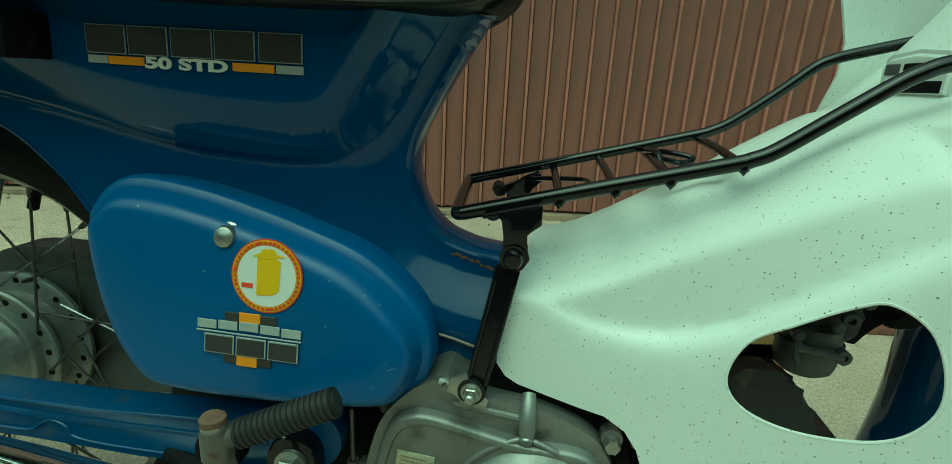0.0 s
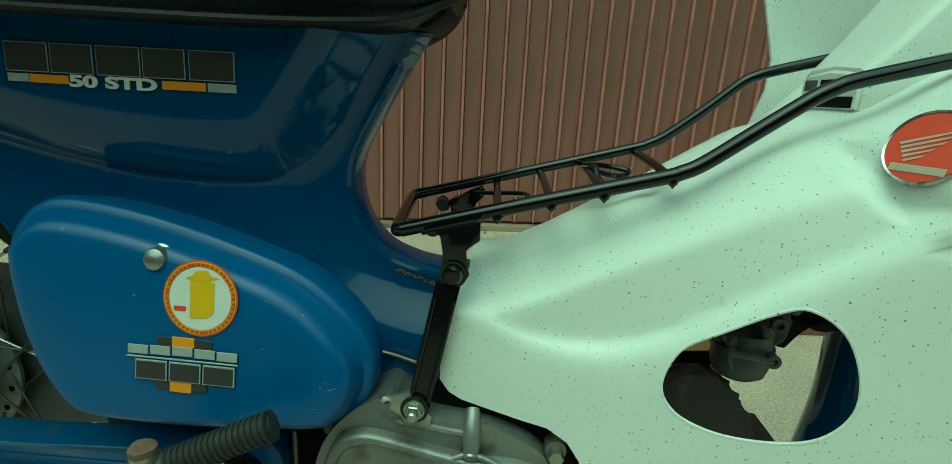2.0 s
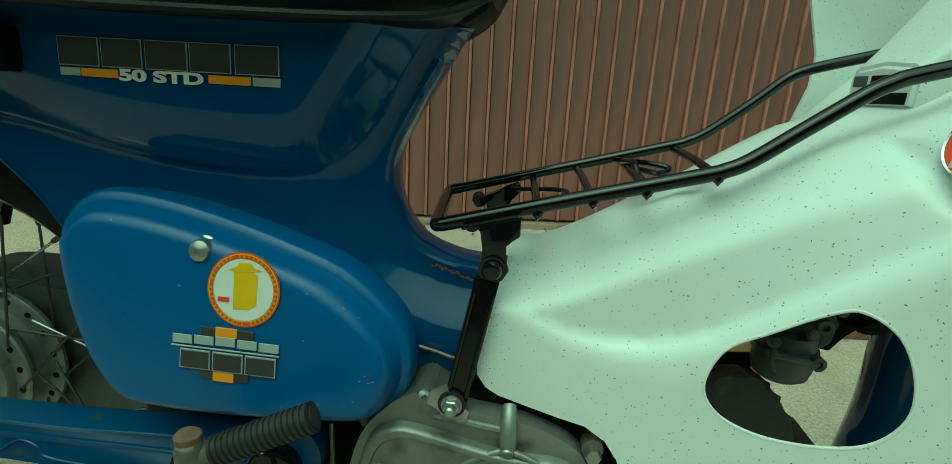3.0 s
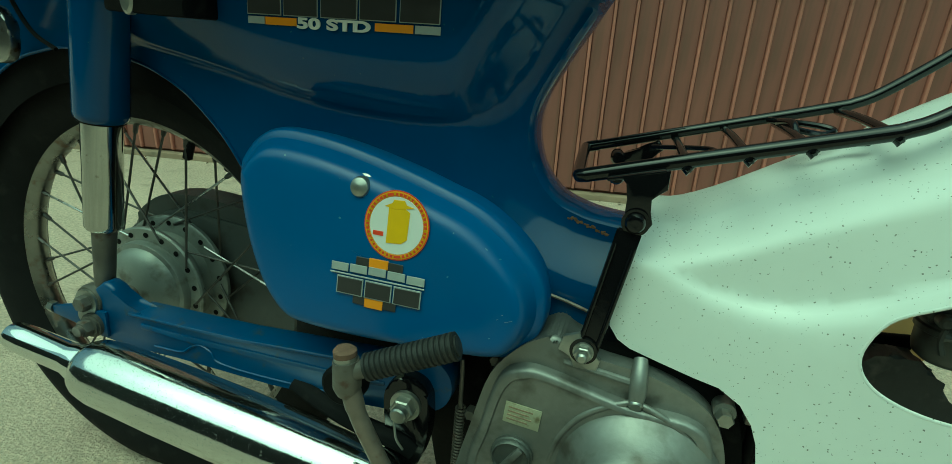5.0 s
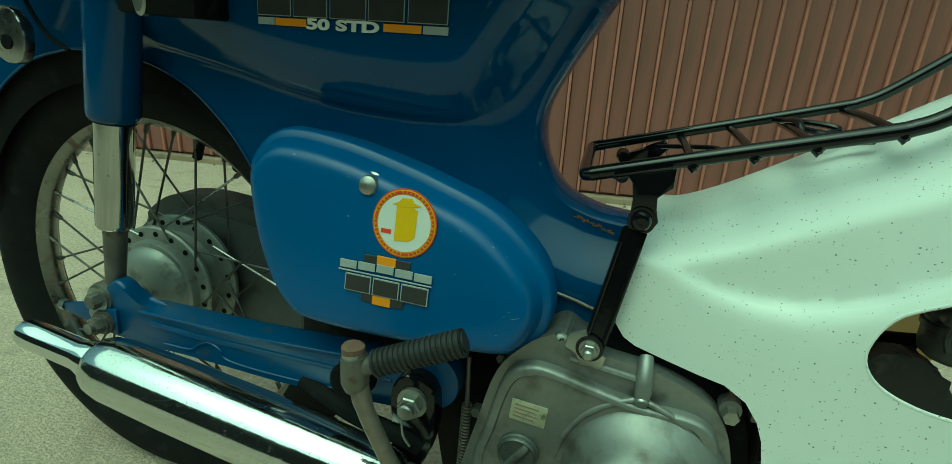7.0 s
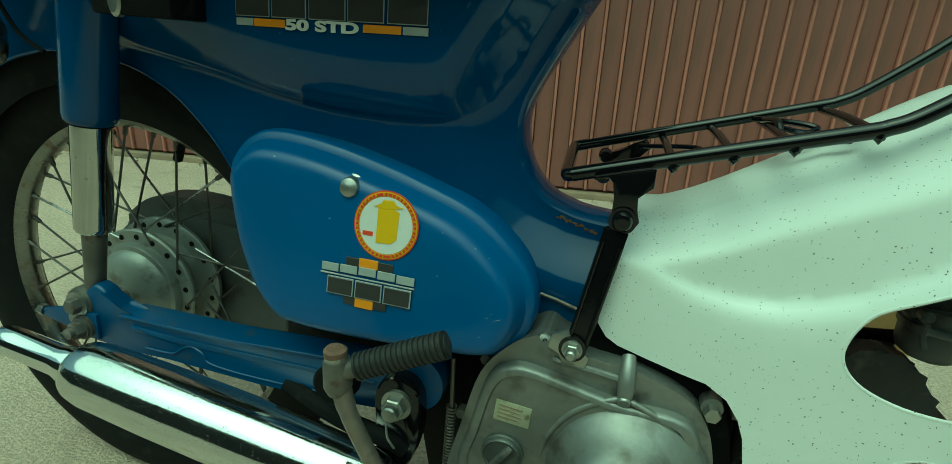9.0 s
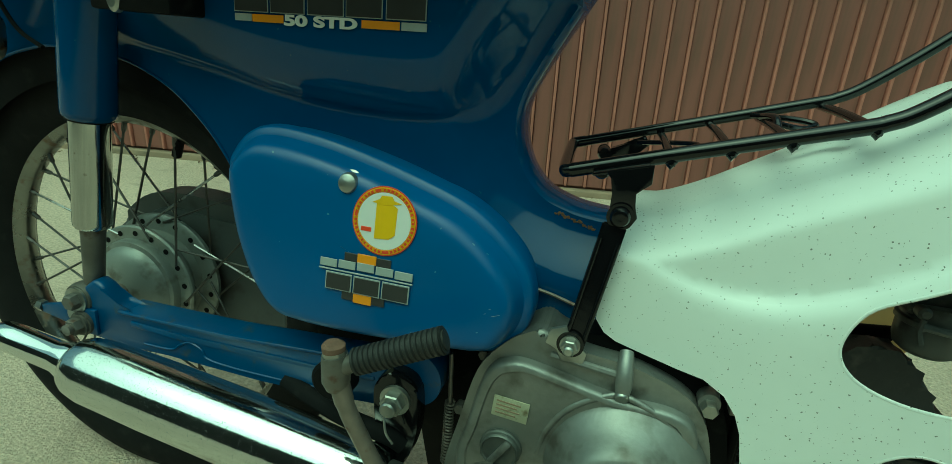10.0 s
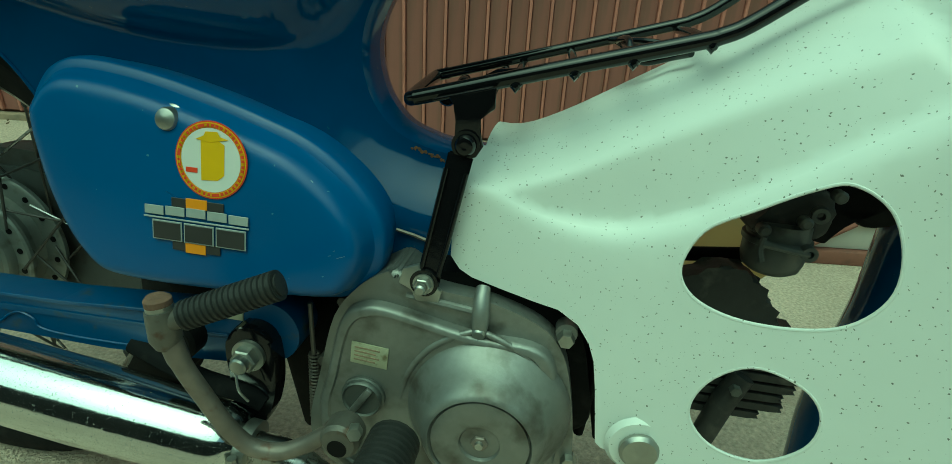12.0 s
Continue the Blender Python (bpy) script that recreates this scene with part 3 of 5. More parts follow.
    for i in range(20):
        x, z = rng.uniform(0.41, 0.475), rng.uniform(0.375, 0.43)
        a, l = rng.uniform(0.3, 0.7), rng.uniform(0.001, 0.007)
        yy = COVER_FACE + 0.0009
        add_tube(bm, [(x, yy, z), (x + l * math.cos(a), yy, z + l * math.sin(a))], 0.00012, 4)
    part("scratches", bm, SILVER_DECAL, cover)
    # the face leans outwards towards its foot
    for ob in [cover] + cover.children_recursive:
        for v in ob.data.vertices:
            v.co.y -= 0.14 * (0.46 - v.co.z) * min(1.0, max(0.0, (-0.080 - v.co.y) / 0.036))


def build_seat():
    rows = [(-0.16, 0.06, 0.70, 0.735), (-0.15, 0.11, 0.676, 0.750), (-0.05, 0.125, 0.668, 0.760), (0.15, 0.142, 0.656, 0.750), (0.30, 0.140, 0.653, 0.745), (0.42, 0.130, 0.655, 0.74), (0.48, 0.106, 0.660, 0.735), (0.512, 0.080, 0.668, 0.735), (0.532, 0.055, 0.682, 0.732), (0.545, 0.028, 0.700, 0.725)]
    bm = bmesh.new()
    rings = []
    for x, w, z0, z1 in [tuple(a) for a in zip(*[[q[0] for q in curve_points([(r[k], 0, 0) for r in rows], 4)] for k in range(4)])]:
        ring = []
        for k in range(28):
            a = 2 * math.pi * k / 28
            cx, cz = math.cos(a), math.sin(a)
            ring.append(bm.verts.new((x, w * math.copysign(abs(cx) ** 0.55, cx), (z0 + z1) / 2 + (z1 - z0) / 2 * math.copysign(abs(cz) ** 0.6, cz))))
        rings.append(ring)
    for a, b in zip(rings, rings[1:]):
        for k in range(28):
            bm.faces.new((a[k], a[(k + 1) % 28], b[(k + 1) % 28], b[k]))
    bm.faces.new(rings[0])
    bm.faces.new(rings[-1])
    seat = part("seat", bm, VINYL, bike, "black vinyl seat")
    for side in (-1, 1):
        part("seat_edge", tube(curve_points([(-0.14, side * 0.105, 0.676), (0.0, side * 0.133, 0.663), (0.2, side * 0.141, 0.655), (0.40, side * 0.131, 0.6565), (0.48, side * 0.104, 0.6625), (0.508, side * 0.080, 0.670), (0.528, side * 0.055, 0.682), (0.540, side * 0.02, 0.695)], 5), 0.0034, 8), VINYL, seat, "rolled seat edge")
    part("hinge_bracket", prism([(0.49, 0.668), (0.518, 0.667), (0.533, 0.678), (0.537, 0.695), (0.49, 0.695)], -0.04, 0.04, 0.004), BLACK_DULL, seat, "black seat hinge")


def build_rear_wheel():
    O = Vector((0, 0, 0.288))
    wheel = new("rear_wheel")
    wheel.parent = bike
    wheel["label"] = "spoked rear wheel with chromed rim"
    # tyre with cut tread
    bm = bmesh.new()
    sides = 220
    prof = [(0.208, -0.016), (0.219, -0.023), (0.234, -0.029), (0.249, -0.0305), (0.260, -0.028), (0.268, -0.0215), (0.2728, -0.010), (0.274, 0), (0.2728, 0.010), (0.268, 0.0215), (0.260, 0.028), (0.249, 0.0305), (0.234, 0.029), (0.219, 0.023), (0.208, 0.016)]
    rings = []
    for k in range(sides):
        a = 2 * math.pi * k / sides
        ring = []
        for r, y in prof:
            if abs(y) < 0.0275 and r > 0.259 and k % 4 == (0 if abs(y) > 0.005 else 2):
                r -= 0.0048
            ring.append(bm.verts.new(O + Vector((r * math.cos(a), y, r * math.sin(a)))))
        rings.append(ring)
    for k in range(sides):
        a, b = rings[k], rings[(k + 1) % sides]
        for j in range(len(prof)):
            j2 = (j + 1) % len(prof)
            bm.faces.new((a[j], a[j2], b[j2], b[j]))
    part("tyre", bm, RUBBER, wheel, "black treaded tyre")
    rp = [(0.2155, -0.0185), (0.2175, -0.0180), (0.2175, -0.0160), (0.210, -0.0135), (0.205, -0.008), (0.2035, 0), (0.205, 0.008), (0.210, 0.0135), (0.2175, 0.0160), (0.2175, 0.0180), (0.2155, 0.0185), (0.208, 0.0155), (0.2025, 0.010), (0.1985, 0.006), (0.1975, 0), (0.1985, -0.006), (0.2025, -0.010), (0.208, -0.0155)]
    part("rim", lathe([(r, y) for r, y in rp], O, (0, 1, 0), 120, True), RIM, wheel, "weathered dull chrome rim with rust at the edge")
    hub = part("hub", lathe([(0, -0.016), (0.060, -0.016), (0.0745, -0.0155), (0.0765, -0.0135), (0.0765, -0.0100), (0.074, -0.0085), (0.062, -0.007), (0.058, 0.010), (0.062, 0.0185), (0.079, 0.020), (0.082, 0.0225), (0.082, 0.027), (0.076, 0.029), (0, 0.030)], O, (0, 1, 0), 64), HUB, wheel, "dusty cast alloy brake hub")
    part("brake_panel", lathe([(0.0, 0.0285), (0.014, 0.028), (0.030, 0.025), (0.044, 0.0195), (0.051, 0.0145), (0.0535, 0.0105), (0.0555, 0.0100), (0.0585, 0.0095), (0.0600, 0.007), (0.0605, 0.0), (0, 0.0)], O + Vector((0, -0.0160, 0)), (0, -1, 0), 64), HUB, wheel, "convex turned alloy brake panel")
    part("axle_spacer", lathe([(0, 0), (0.013, 0), (0.013, 0.05), (0, 0.05)], O + Vector((0, -0.038, 0)), (0, -1, 0), 20), STEEL_RUST, wheel)
    for k in range(18):
        a = 2 * math.pi * (k + 0.5) / 18
        for rr, yy in ((0.0675, -0.0158), (0.0735, 0.0195)):
            part("flange_hole", lathe([(0, 0), (0.0034, 0), (0.0034, 0.0008), (0, 0.0008)], O + Vector((rr * math.cos(a), yy, rr * math.sin(a))), (0, -1, 0), 10), BLACK_DULL, hub)
    for j in range(36):
        a1 = 2 * math.pi * (j + 0.3) / 36
        side = -1 if j % 2 else 1
        turn = 1 if (j // 2) % 2 else -1
        a0 = a1 - turn * radians(41)
        rr, yy = (0.0675, -0.0165 if turn > 0 else -0.0085) if side < 0 else (0.0735, 0.0285 if turn > 0 else 0.019)
        p = O + Vector((rr * math.cos(a0), yy, rr * math.sin(a0)))
        q = O + Vector((0.201 * math.cos(a1), side * 0.003, 0.201 * math.sin(a1)))
        sp = part("spoke", tube([p, q], 0.00145, 6), CHROME_OLD if j % 5 == 0 else STEEL_DARK, wheel)
        d = (p - q).normalized()
        part("nipple", tube([q - d * 0.002, q + d * 0.012, q + d * 0.014], [0.0030, 0.0028, 0.0018], 6), STEEL_DARK, sp)
    part("valve_cap", lathe([(0.004, 0), (0.0055, 0.003), (0.0055, 0.020), (0.003, 0.022), (0, 0.022)], O + Vector((0.062, 0.0, 0.186)), (-0.31, 0, -0.95), 12), BLACK_DULL, wheel, "black valve cap")
    part("axle", lathe([(0, 0), (0.008, 0), (0.008, 0.20), (0, 0.20)], O + Vector((0, 0.095, 0)), (0, -1, 0), 14), STEEL, wheel)


def build_chain_case():
    pts = [(-0.098, 0.290), (-0.085, 0.345), (-0.045, 0.382), (0.0, 0.393), (0.06, 0.392), (0.16, 0.378), (0.30, 0.362), (0.42, 0.350), (0.45, 0.30), (0.42, 0.245), (0.30, 0.225), (0.12, 0.200), (0.0, 0.185), (-0.06, 0.20), (-0.09, 0.24)]
    case = part("chain_case", prism(smooth_outline(pts, 4), 0.045, 0.085, 0.010, 3), CASE, bike, "grey enclosed chain case")
    part("case_rib", prism(smooth_outline([(-0.07, 0.30), (-0.03, 0.365), (0.06, 0.370), (0.40, 0.332), (0.40, 0.26), (0.05, 0.215), (-0.05, 0.235)], 4), 0.041, 0.046, 0.002), CASE, case)
    # left shock, seen between the spokes
    part("left_shock", lathe([(0, 0), (0.027, 0), (0.030, 0.01), (0.030, 0.20), (0, 0.21)], (0.045, 0.11, 0.42), (0.12, 0, 1), 20), BLACK_DULL, bike, "dark left shock absorber")
    # black where the right arm is blue: the far side's shade painted in
    part("left_swingarm", prism([(-0.04, 0.28), (0.05, 0.315), (0.40, 0.322), (0.40, 0.282), (0.05, 0.265)], 0.09, 0.12, 0.006), BLACK_DULL, bike, "left swingarm, coloured black for its shade")


def build_shock():
    top, bot = Vector((0.056, -0.086, 0.640)), Vector((0.0095, -0.086, 0.290))
    ax = (top - bot).normalized()
    def at(h):
        return bot + ax * ((h - bot.z) / ax.z)
    sh = new("right_shock_absorber")
    sh.parent = bike
    sh["label"] = "rear shock absorber with blue upper tube and chrome sleeve"
    part("upper_tube", lathe([(0, 0), (0.0215, 0.0), (0.0242, 0.003), (0.0246, 0.008), (0.0250, 0.16), (0, 0.16)], at(0.504), ax, 40), BLUE, sh, "blue upper tube")
    part("tube_mouth", lathe([(0.0, 0.0), (0.0212, 0.0), (0.0212, 0.004), (0, 0.004)], at(0.5025), ax, 32), BLACK_DULL, sh)
    part("chrome_sleeve", lathe([(0.0, 0), (0.0165, 0), (0.0180, 0.0025), (0.0183, 0.006), (0.0186, 0.12), (0, 0.12)], at(0.389), ax, 40), SLEEVE, sh, "chrome lower sleeve")
    part("damper_rod", lathe([(0.0, 0), (0.0098, 0), (0.0105, 0.03), (0.0118, 0.075), (0.0128, 0.090), (0, 0.09)], at(0.304), ax, 24), CASTING, sh, "dull grey damper body")
    part("lower_eye", lathe([(0.007, -0.016), (0.0165, -0.016), (0.0180, -0.012), (0.0180, 0.012), (0.0165, 0.016), (0.007, 0.016)], (0.006, -0.086, 0.306), (0, -1, 0), 28), CASTING, sh, "grimy lower eye")
    part("mount_washer", lathe([(0, 0), (0.0145, 0), (0.0145, 0.003), (0, 0.003)], (0.006, -0.102, 0.306), sides=24), STEEL, sh)
    part("mount_nut", hexagon((0.006, -0.105, 0.306), 0.0090, 0.009), CASTING, sh, "grimy cap nut")


def build_swingarm():
    upper = [(-0.040, 0.284), (-0.022, 0.290), (-0.004, 0.300), (0.014, 0.322), (0.028, 0.333), (0.040, 0.328), (0.056, 0.307), (0.086, 0.303), (0.200, 0.307), (0.304, 0.314), (0.378, 0.325)]
    lower = [(0.412, 0.302), (0.400, 0.281), (0.363, 0.272), (0.304, 0.267), (0.235, 0.263), (0.120, 0.264), (0.06, 0.262), (0.008, 0.266), (-0.038, 0.274)]
    arm = part("swingarm", prism(upper + [(0.404, 0.322)] + lower, -0.100, -0.080, 0.005, 3), BLUE_DULL, bike, "weathered blue pressed-steel swingarm")
    part("arm_flange", prism([(0.06, 0.301), (0.20, 0.3045), (0.36, 0.3165), (0.36, 0.320), (0.20, 0.308), (0.06, 0.305)], -0.1030, -0.070, 0.0015), BLUE_DULL, arm, "folded upper flange")
    part("arm_ridge", prism([(0.075, 0.2885), (0.13, 0.2875), (0.30, 0.293), (0.36, 0.297), (0.36, 0.301), (0.30, 0.2985), (0.13, 0.294), (0.075, 0.295)], -0.1015, -0.098, 0.0008), BLUE_DULL, arm)
    part("arm_ridge", tube(curve_points([(0.09, -0.100, 0.271), (0.125, -0.1005, 0.273), (0.137, -0.1005, 0.281), (0.150, -0.1005, 0.287), (0.164, -0.1005, 0.282), (0.170, -0.1005, 0.273), (0.20, -0.1005, 0.270), (0.26, -0.1005, 0.271), (0.32, -0.1005, 0.275)], 5), 0.0013, 6), BLUE_DULL, arm)
    part("pivot_boss", lathe([(0, 0), (0.026, 0), (0.0285, 0.003), (0.0285, 0.04), (0, 0.042)], (0.397, -0.060, 0.309), sides=36), BLUE_DULL, arm, "blue pivot boss")
    # axle end and chain adjuster
    part("adjuster_plate", prism([(-0.046, 0.281), (0.03, 0.268), (0.03, 0.298), (-0.01, 0.300), (-0.046, 0.290)], -0.104, -0.099, 0.001), BLUE_DULL, arm)
    ad = part("chain_adjuster", lathe([(0.007, 0), (0.0138, 0), (0.0138, 0.004), (0.007, 0.004)], (0.013, -0.104, 0.281), sides=28), CASTING, arm, "rusty chain adjuster")
    part("axle_washer", lathe([(0, 0), (0.0118, 0), (0.0118, 0.003), (0, 0.003)], (0.013, -0.108, 0.281), sides=24), CASTING, ad)
    part("axle_nut", hexagon((0.013, -0.111, 0.281), 0.0095, 0.009), CASTING, ad, "rusty axle nut")
    part("axle_end", lathe([(0, 0), (0.006, 0), (0.006, 0.006), (0, 0.007)], (0.013, -0.119, 0.281), sides=16), STEEL_RUST, ad)
    part("adjuster_bolt", tube([(0.008, -0.1, 0.283), (-0.046, -0.1, 0.286)], 0.0032, 10), STEEL_RUST, ad)
    part("adjuster_nut", hexagon((-0.047, -0.1, 0.286), 0.0065, 0.008, (-1, 0, 0.06)), STEEL, ad)
    part("maker_plate", box(0.352, 0.376, -0.1018, -0.099, 0.317, 0.327, 0.0005), PLATE, arm, "small warning plate")
    # pivot bracket and nut
    br = part("pivot_bracket", prism(smooth_outline([(0.374, 0.316), (0.390, 0.3225), (0.406, 0.315), (0.411, 0.295), (0.410, 0.26), (0.398, 0.225), (0.376, 0.225), (0.370, 0.27), (0.368, 0.30)], 4), -0.118, -0.100, 0.003), BLACK_GLOSS, bike, "black pivot bracket")
    part("pivot_washer", lathe([(0, 0), (0.0142, 0), (0.0142, 0.004), (0, 0.004)], (0.390, -0.118, 0.297), sides=28), STEEL, br)
    part("pivot_nut", hexagon((0.390, -0.122, 0.297), 0.0112, 0.009), STEEL, br, "zinc pivot nut")
    part("pivot_stud", lathe([(0, 0), (0.0075, 0), (0.0075, 0.006), (0.006, 0.0075), (0, 0.0075)], (0.390, -0.131, 0.297), sides=18), STEEL, br)
    part("stand_stop", lathe([(0, 0), (0.0195, 0), (0.0195, 0.016), (0.016, 0.019), (0, 0.019)], (0.335, -0.120, 0.311), sides=28), BLACK_DULL, bike, "black rubber stop")
    part("peg_stay", tube(curve_points([(0.262, -0.098, 0.272), (0.30, -0.108, 0.266), (0.345, -0.118, 0.262), (0.385, -0.12, 0.258), (0.40, -0.118, 0.25)], 5), 0.009, 10, 0.6), BLACK_DULL, bike, "black footpeg stay")
    part("cotter_pin", tube(curve_points([(0.386, -0.134, 0.288), (0.39, -0.138, 0.275), (0.395, -0.134, 0.262)], 4), 0.0011, 6), STEEL, br)


def build_muffler():
    m = new("muffler")
    m.parent = bike
    m["label"] = "chrome muffler with stepped tail pipe"
    Y = -0.142
    def along(u):
        return Vector((0.045 + 0.345 * u, Y + 0.004 * u, 0.2595 - 0.042 * u))
    rs = [(-0.006, 0.017), (0.0, 0.0215), (0.012, 0.0275), (0.03, 0.0305), (0.08, 0.0335), (0.3, 0.0355), (0.6, 0.0363), (0.9, 0.0340), (0.955, 0.0325), (0.985, 0.0285), (1.0, 0.022), (1.02, 0.018)]
    part("canister", tube([along(u) for u, _ in rs], [r for _, r in rs], 56), CHROME_PIT, m, "mirror-bright chrome canister")
    part("tail_pipe", tube([along(0.02), along(-0.03), along(-0.06), along(-0.22), along(-0.265), along(-0.285), along(-0.29)], [0.0195, 0.0195, 0.0165, 0.0160, 0.0155, 0.0135, 0.010], 40), CHROME, m, "chrome tail pipe")
    part("tail_bore", lathe([(0, 0), (0.0095, 0), (0.0095, 0.002), (0, 0.002)], along(-0.288), (-1, 0, 0.12), 20), BLACK_DULL, m)
    part("step_ring", tube([along(-0.008), along(-0.002), along(0.006)], [0.0205, 0.0225, 0.0215], 40), CHROME_OLD, m)
    part("clamp", tube([along(1.0), along(1.03)], [0.0235, 0.0235], 32), STEEL, m, "steel clamp")
    part("clamp_bolt", tube([along(1.015) + Vector((0, -0.026, 0.012)), along(1.015) + Vector((0, -0.026, -0.014))], 0.004, 8), STEEL, m)
    part("front_pipe", tube(curve_points([along(1.0), along(1.12), (0.47, -0.135, 0.188), (0.56, -0.12, 0.165), (0.70, -0.09, 0.15)], 5), 0.0145, 20), CHROME_OLD, m, "exhaust pipe")


def build_kick_starter():
    k = new("kick_starter")
    k.parent = bike
    k["label"] = "worn steel kick starter with ribbed rubber"
    part("lever", tube(curve_points([(0.3645, -0.177, 0.352), (0.3705, -0.174, 0.322), (0.381, -0.168, 0.290), (0.394, -0.162, 0.258), (0.409, -0.157, 0.238), (0.430, -0.152, 0.233), (0.452, -0.148, 0.242), (0.470, -0.146, 0.256), (0.480, -0.144, 0.262)], 6), [0.0080] * 6 + [0.0072] * 37 + [0.0090] * 6, 16), STEEL_RUST, k, "rust-worn lever")
    part("joint", tube([(0.3635, -0.177, 0.338), (0.3635, -0.177, 0.345), (0.3630, -0.177, 0.362), (0.3620, -0.177, 0.368)], [0.0080, 0.0112, 0.0112, 0.0104], 24), CASTING, k, "pivoting joint")
    part("joint_washer", tube([(0.3620, -0.177, 0.368), (0.3615, -0.177, 0.3715)], [0.0092, 0.0092], 24), STEEL, k)
    part("joint_cap", tube([(0.3615, -0.177, 0.3715), (0.3610, -0.177, 0.376), (0.3610, -0.177, 0.378)], [0.0092, 0.0092, 0.0070], 24), CAP_RUST, k, "rusty cap")
    a, b = Vector((0.3795, -0.1765, 0.3655)), Vector((0.4465, -0.1665, 0.3955))
    part("pedal_shaft", tube([(0.364, -0.177, 0.357), a + (b - a) * 0.15], 0.0075, 14), CASTING, k)
    pts, rad = [], []
    n = 17
    for i in range(n):
        for f, r in ((0.0, 0.0098), (0.16, 0.0110), (0.62, 0.0110), (0.78, 0.0098)):
            pts.append(a + (b - a) * ((i + f) / n))
            rad.append(r)
    pts.append(b)
    rad.append(0.0108)
    rub = part("pedal_rubber", tube(pts, rad, 24), GRIP, k, "ribbed black rubber")
    part("pedal_cap", tube([b - (b - a) * 0.01, b + (b - a) * 0.018, b + (b - a) * 0.024], [0.0080, 0.0080, 0.006], 20), GRIP, k)
    part("boss", lathe([(0, 0), (0.014, 0), (0.016, 0.003), (0.016, 0.020), (0.013, 0.023), (0, 0.023)], (0.483, -0.135, 0.258), sides=28), CASTING, k, "splined boss")
    part("boss_hole", lathe([(0, 0), (0.008, 0), (0.008, 0.001), (0, 0.001)], (0.482, -0.1575, 0.253), sides=18), BLACK_DULL, k)
    part("pinch_bolt", hexagon((0.494, -0.150, 0.268), 0.0062, 0.010, (0.3, -1, 0.3)), STEEL, k)


def rounded(profile, n=4):
    return smooth_outline(profile, n)


def build_engine():
    e = new("engine")
    e.parent = bike
    e["label"] = "cast alloy engine with domed clutch cover"
    case = [(0.436, 0.225), (0.447, 0.285), (0.460, 0.340), (0.481, 0.370), (0.498, 0.383), (0.511, 0.388), (0.526, 0.381), (0.552, 0.3760), (0.585, 0.3725), (0.623, 0.360), (0.643, 0.342), (0.655, 0.310), (0.666, 0.245), (0.66, 0.20), (0.60, 0.165), (0.50, 0.165), (0.45, 0.185)]
    part("crankcase", prism(rounded(case, 4), -0.106, -0.02, 0.006, 3), ALLOY, e, "grey cast crankcase cover")
    part("crankcase_core", prism([(0.44, 0.20), (0.46, 0.36), (0.55, 0.385), (0.66, 0.36), (0.70, 0.28), (0.66, 0.17), (0.48, 0.16)], -0.03, 0.10, 0.01), FIN, e)
    face = [(0.448, 0.245), (0.456, 0.290), (0.464, 0.330), (0.472, 0.349), (0.484, 0.3575), (0.506, 0.3600), (0.575, 0.347), (0.622, 0.345), (0.641, 0.330), (0.648, 0.29), (0.652, 0.23), (0.63, 0.185), (0.56, 0.172), (0.47, 0.19)]
    bm = bmesh.new()
    line = [Vector((x, 0, z)) for x, z in rounded(face, 4)]
    c = sum(line, Vector()) / len(line)
    rings = [[bm.verts.new((c.x + (p.x - c.x) * s, y, c.z + (p.z - c.z) * s)) for p in line] for s, y in ((1.0, -0.100), (0.995, -0.112), (0.98, -0.1155), (0.955, -0.117), (0.90, -0.1175), (0.885, -0.1155), (0.86, -0.1155))]
    for a, b in zip(rings, rings[1:]):
        for i in range(len(line)):
            bm.faces.new((a[i], a[(i + 1) % len(line)], b[(i + 1) % len(line)], b[i]))
    bm.faces.new(rings[-1])
    part("side_plate", bm, ALLOY, e, "raised cover face")
    C = (0.5920, -0.10, 0.2765)
    dome = part("clutch_dome", lathe([(0.0680, 0.008), (0.0660, 0.0150), (0.0630, 0.0190), (0.0585, 0.0245), (0.0540, 0.031), (0.0505, 0.0385), (0.0475, 0.0455), (0.0450, 0.0495), (0.0425, 0.0522), (0.0400, 0.053), (0.0390, 0.050), (0.0382, 0.049), (0, 0.049)], C, sides=72), ALLOY, e, "polished domed clutch cover")
    part("dome_disc", lathe([(0.0380, 0.047), (0.0375, 0.0515), (0.032, 0.0525), (0.020, 0.0525), (0.016, 0.0515), (0.0135, 0.046), (0, 0.046)], C, sides=56), ALLOY, dome, "inner adjuster cap")
    part("dome_recess", lathe([(0, 0), (0.0125, 0), (0.0125, 0.0008), (0, 0.0008)], (C[0], -0.1462, C[2]), sides=28), BLACK_DULL, dome)
    part("centre_nut", hexagon((C[0], -0.1465, C[2]), 0.0068, 0.005), STEEL_RUST, dome, "rusty adjuster nut")
    part("centre_screw", lathe([(0, 0), (0.0035, 0), (0.003, 0.003), (0, 0.003)], (C[0], -0.1512, C[2]), sides=12), STEEL, dome)
    cap = part("oil_cap", lathe([(0, 0), (0.0185, 0), (0.0185, 0.003), (0.0172, 0.0040), (0.0172, 0.007), (0.0158, 0.0088), (0.0145, 0.0070), (0, 0.0070)], (0.489, -0.1155, 0.2745), sides=40), ALLOY_DARK, e, "round slotted oil cap")
    bar = part("cap_grip", box(-0.0145, 0.0145, -0.006, 0.0, -0.0028, 0.0028, 0.001), ALLOY, cap)
    bar.matrix_local = pose(0.489, -0.1205, 0.2745, 0, -58, 0)
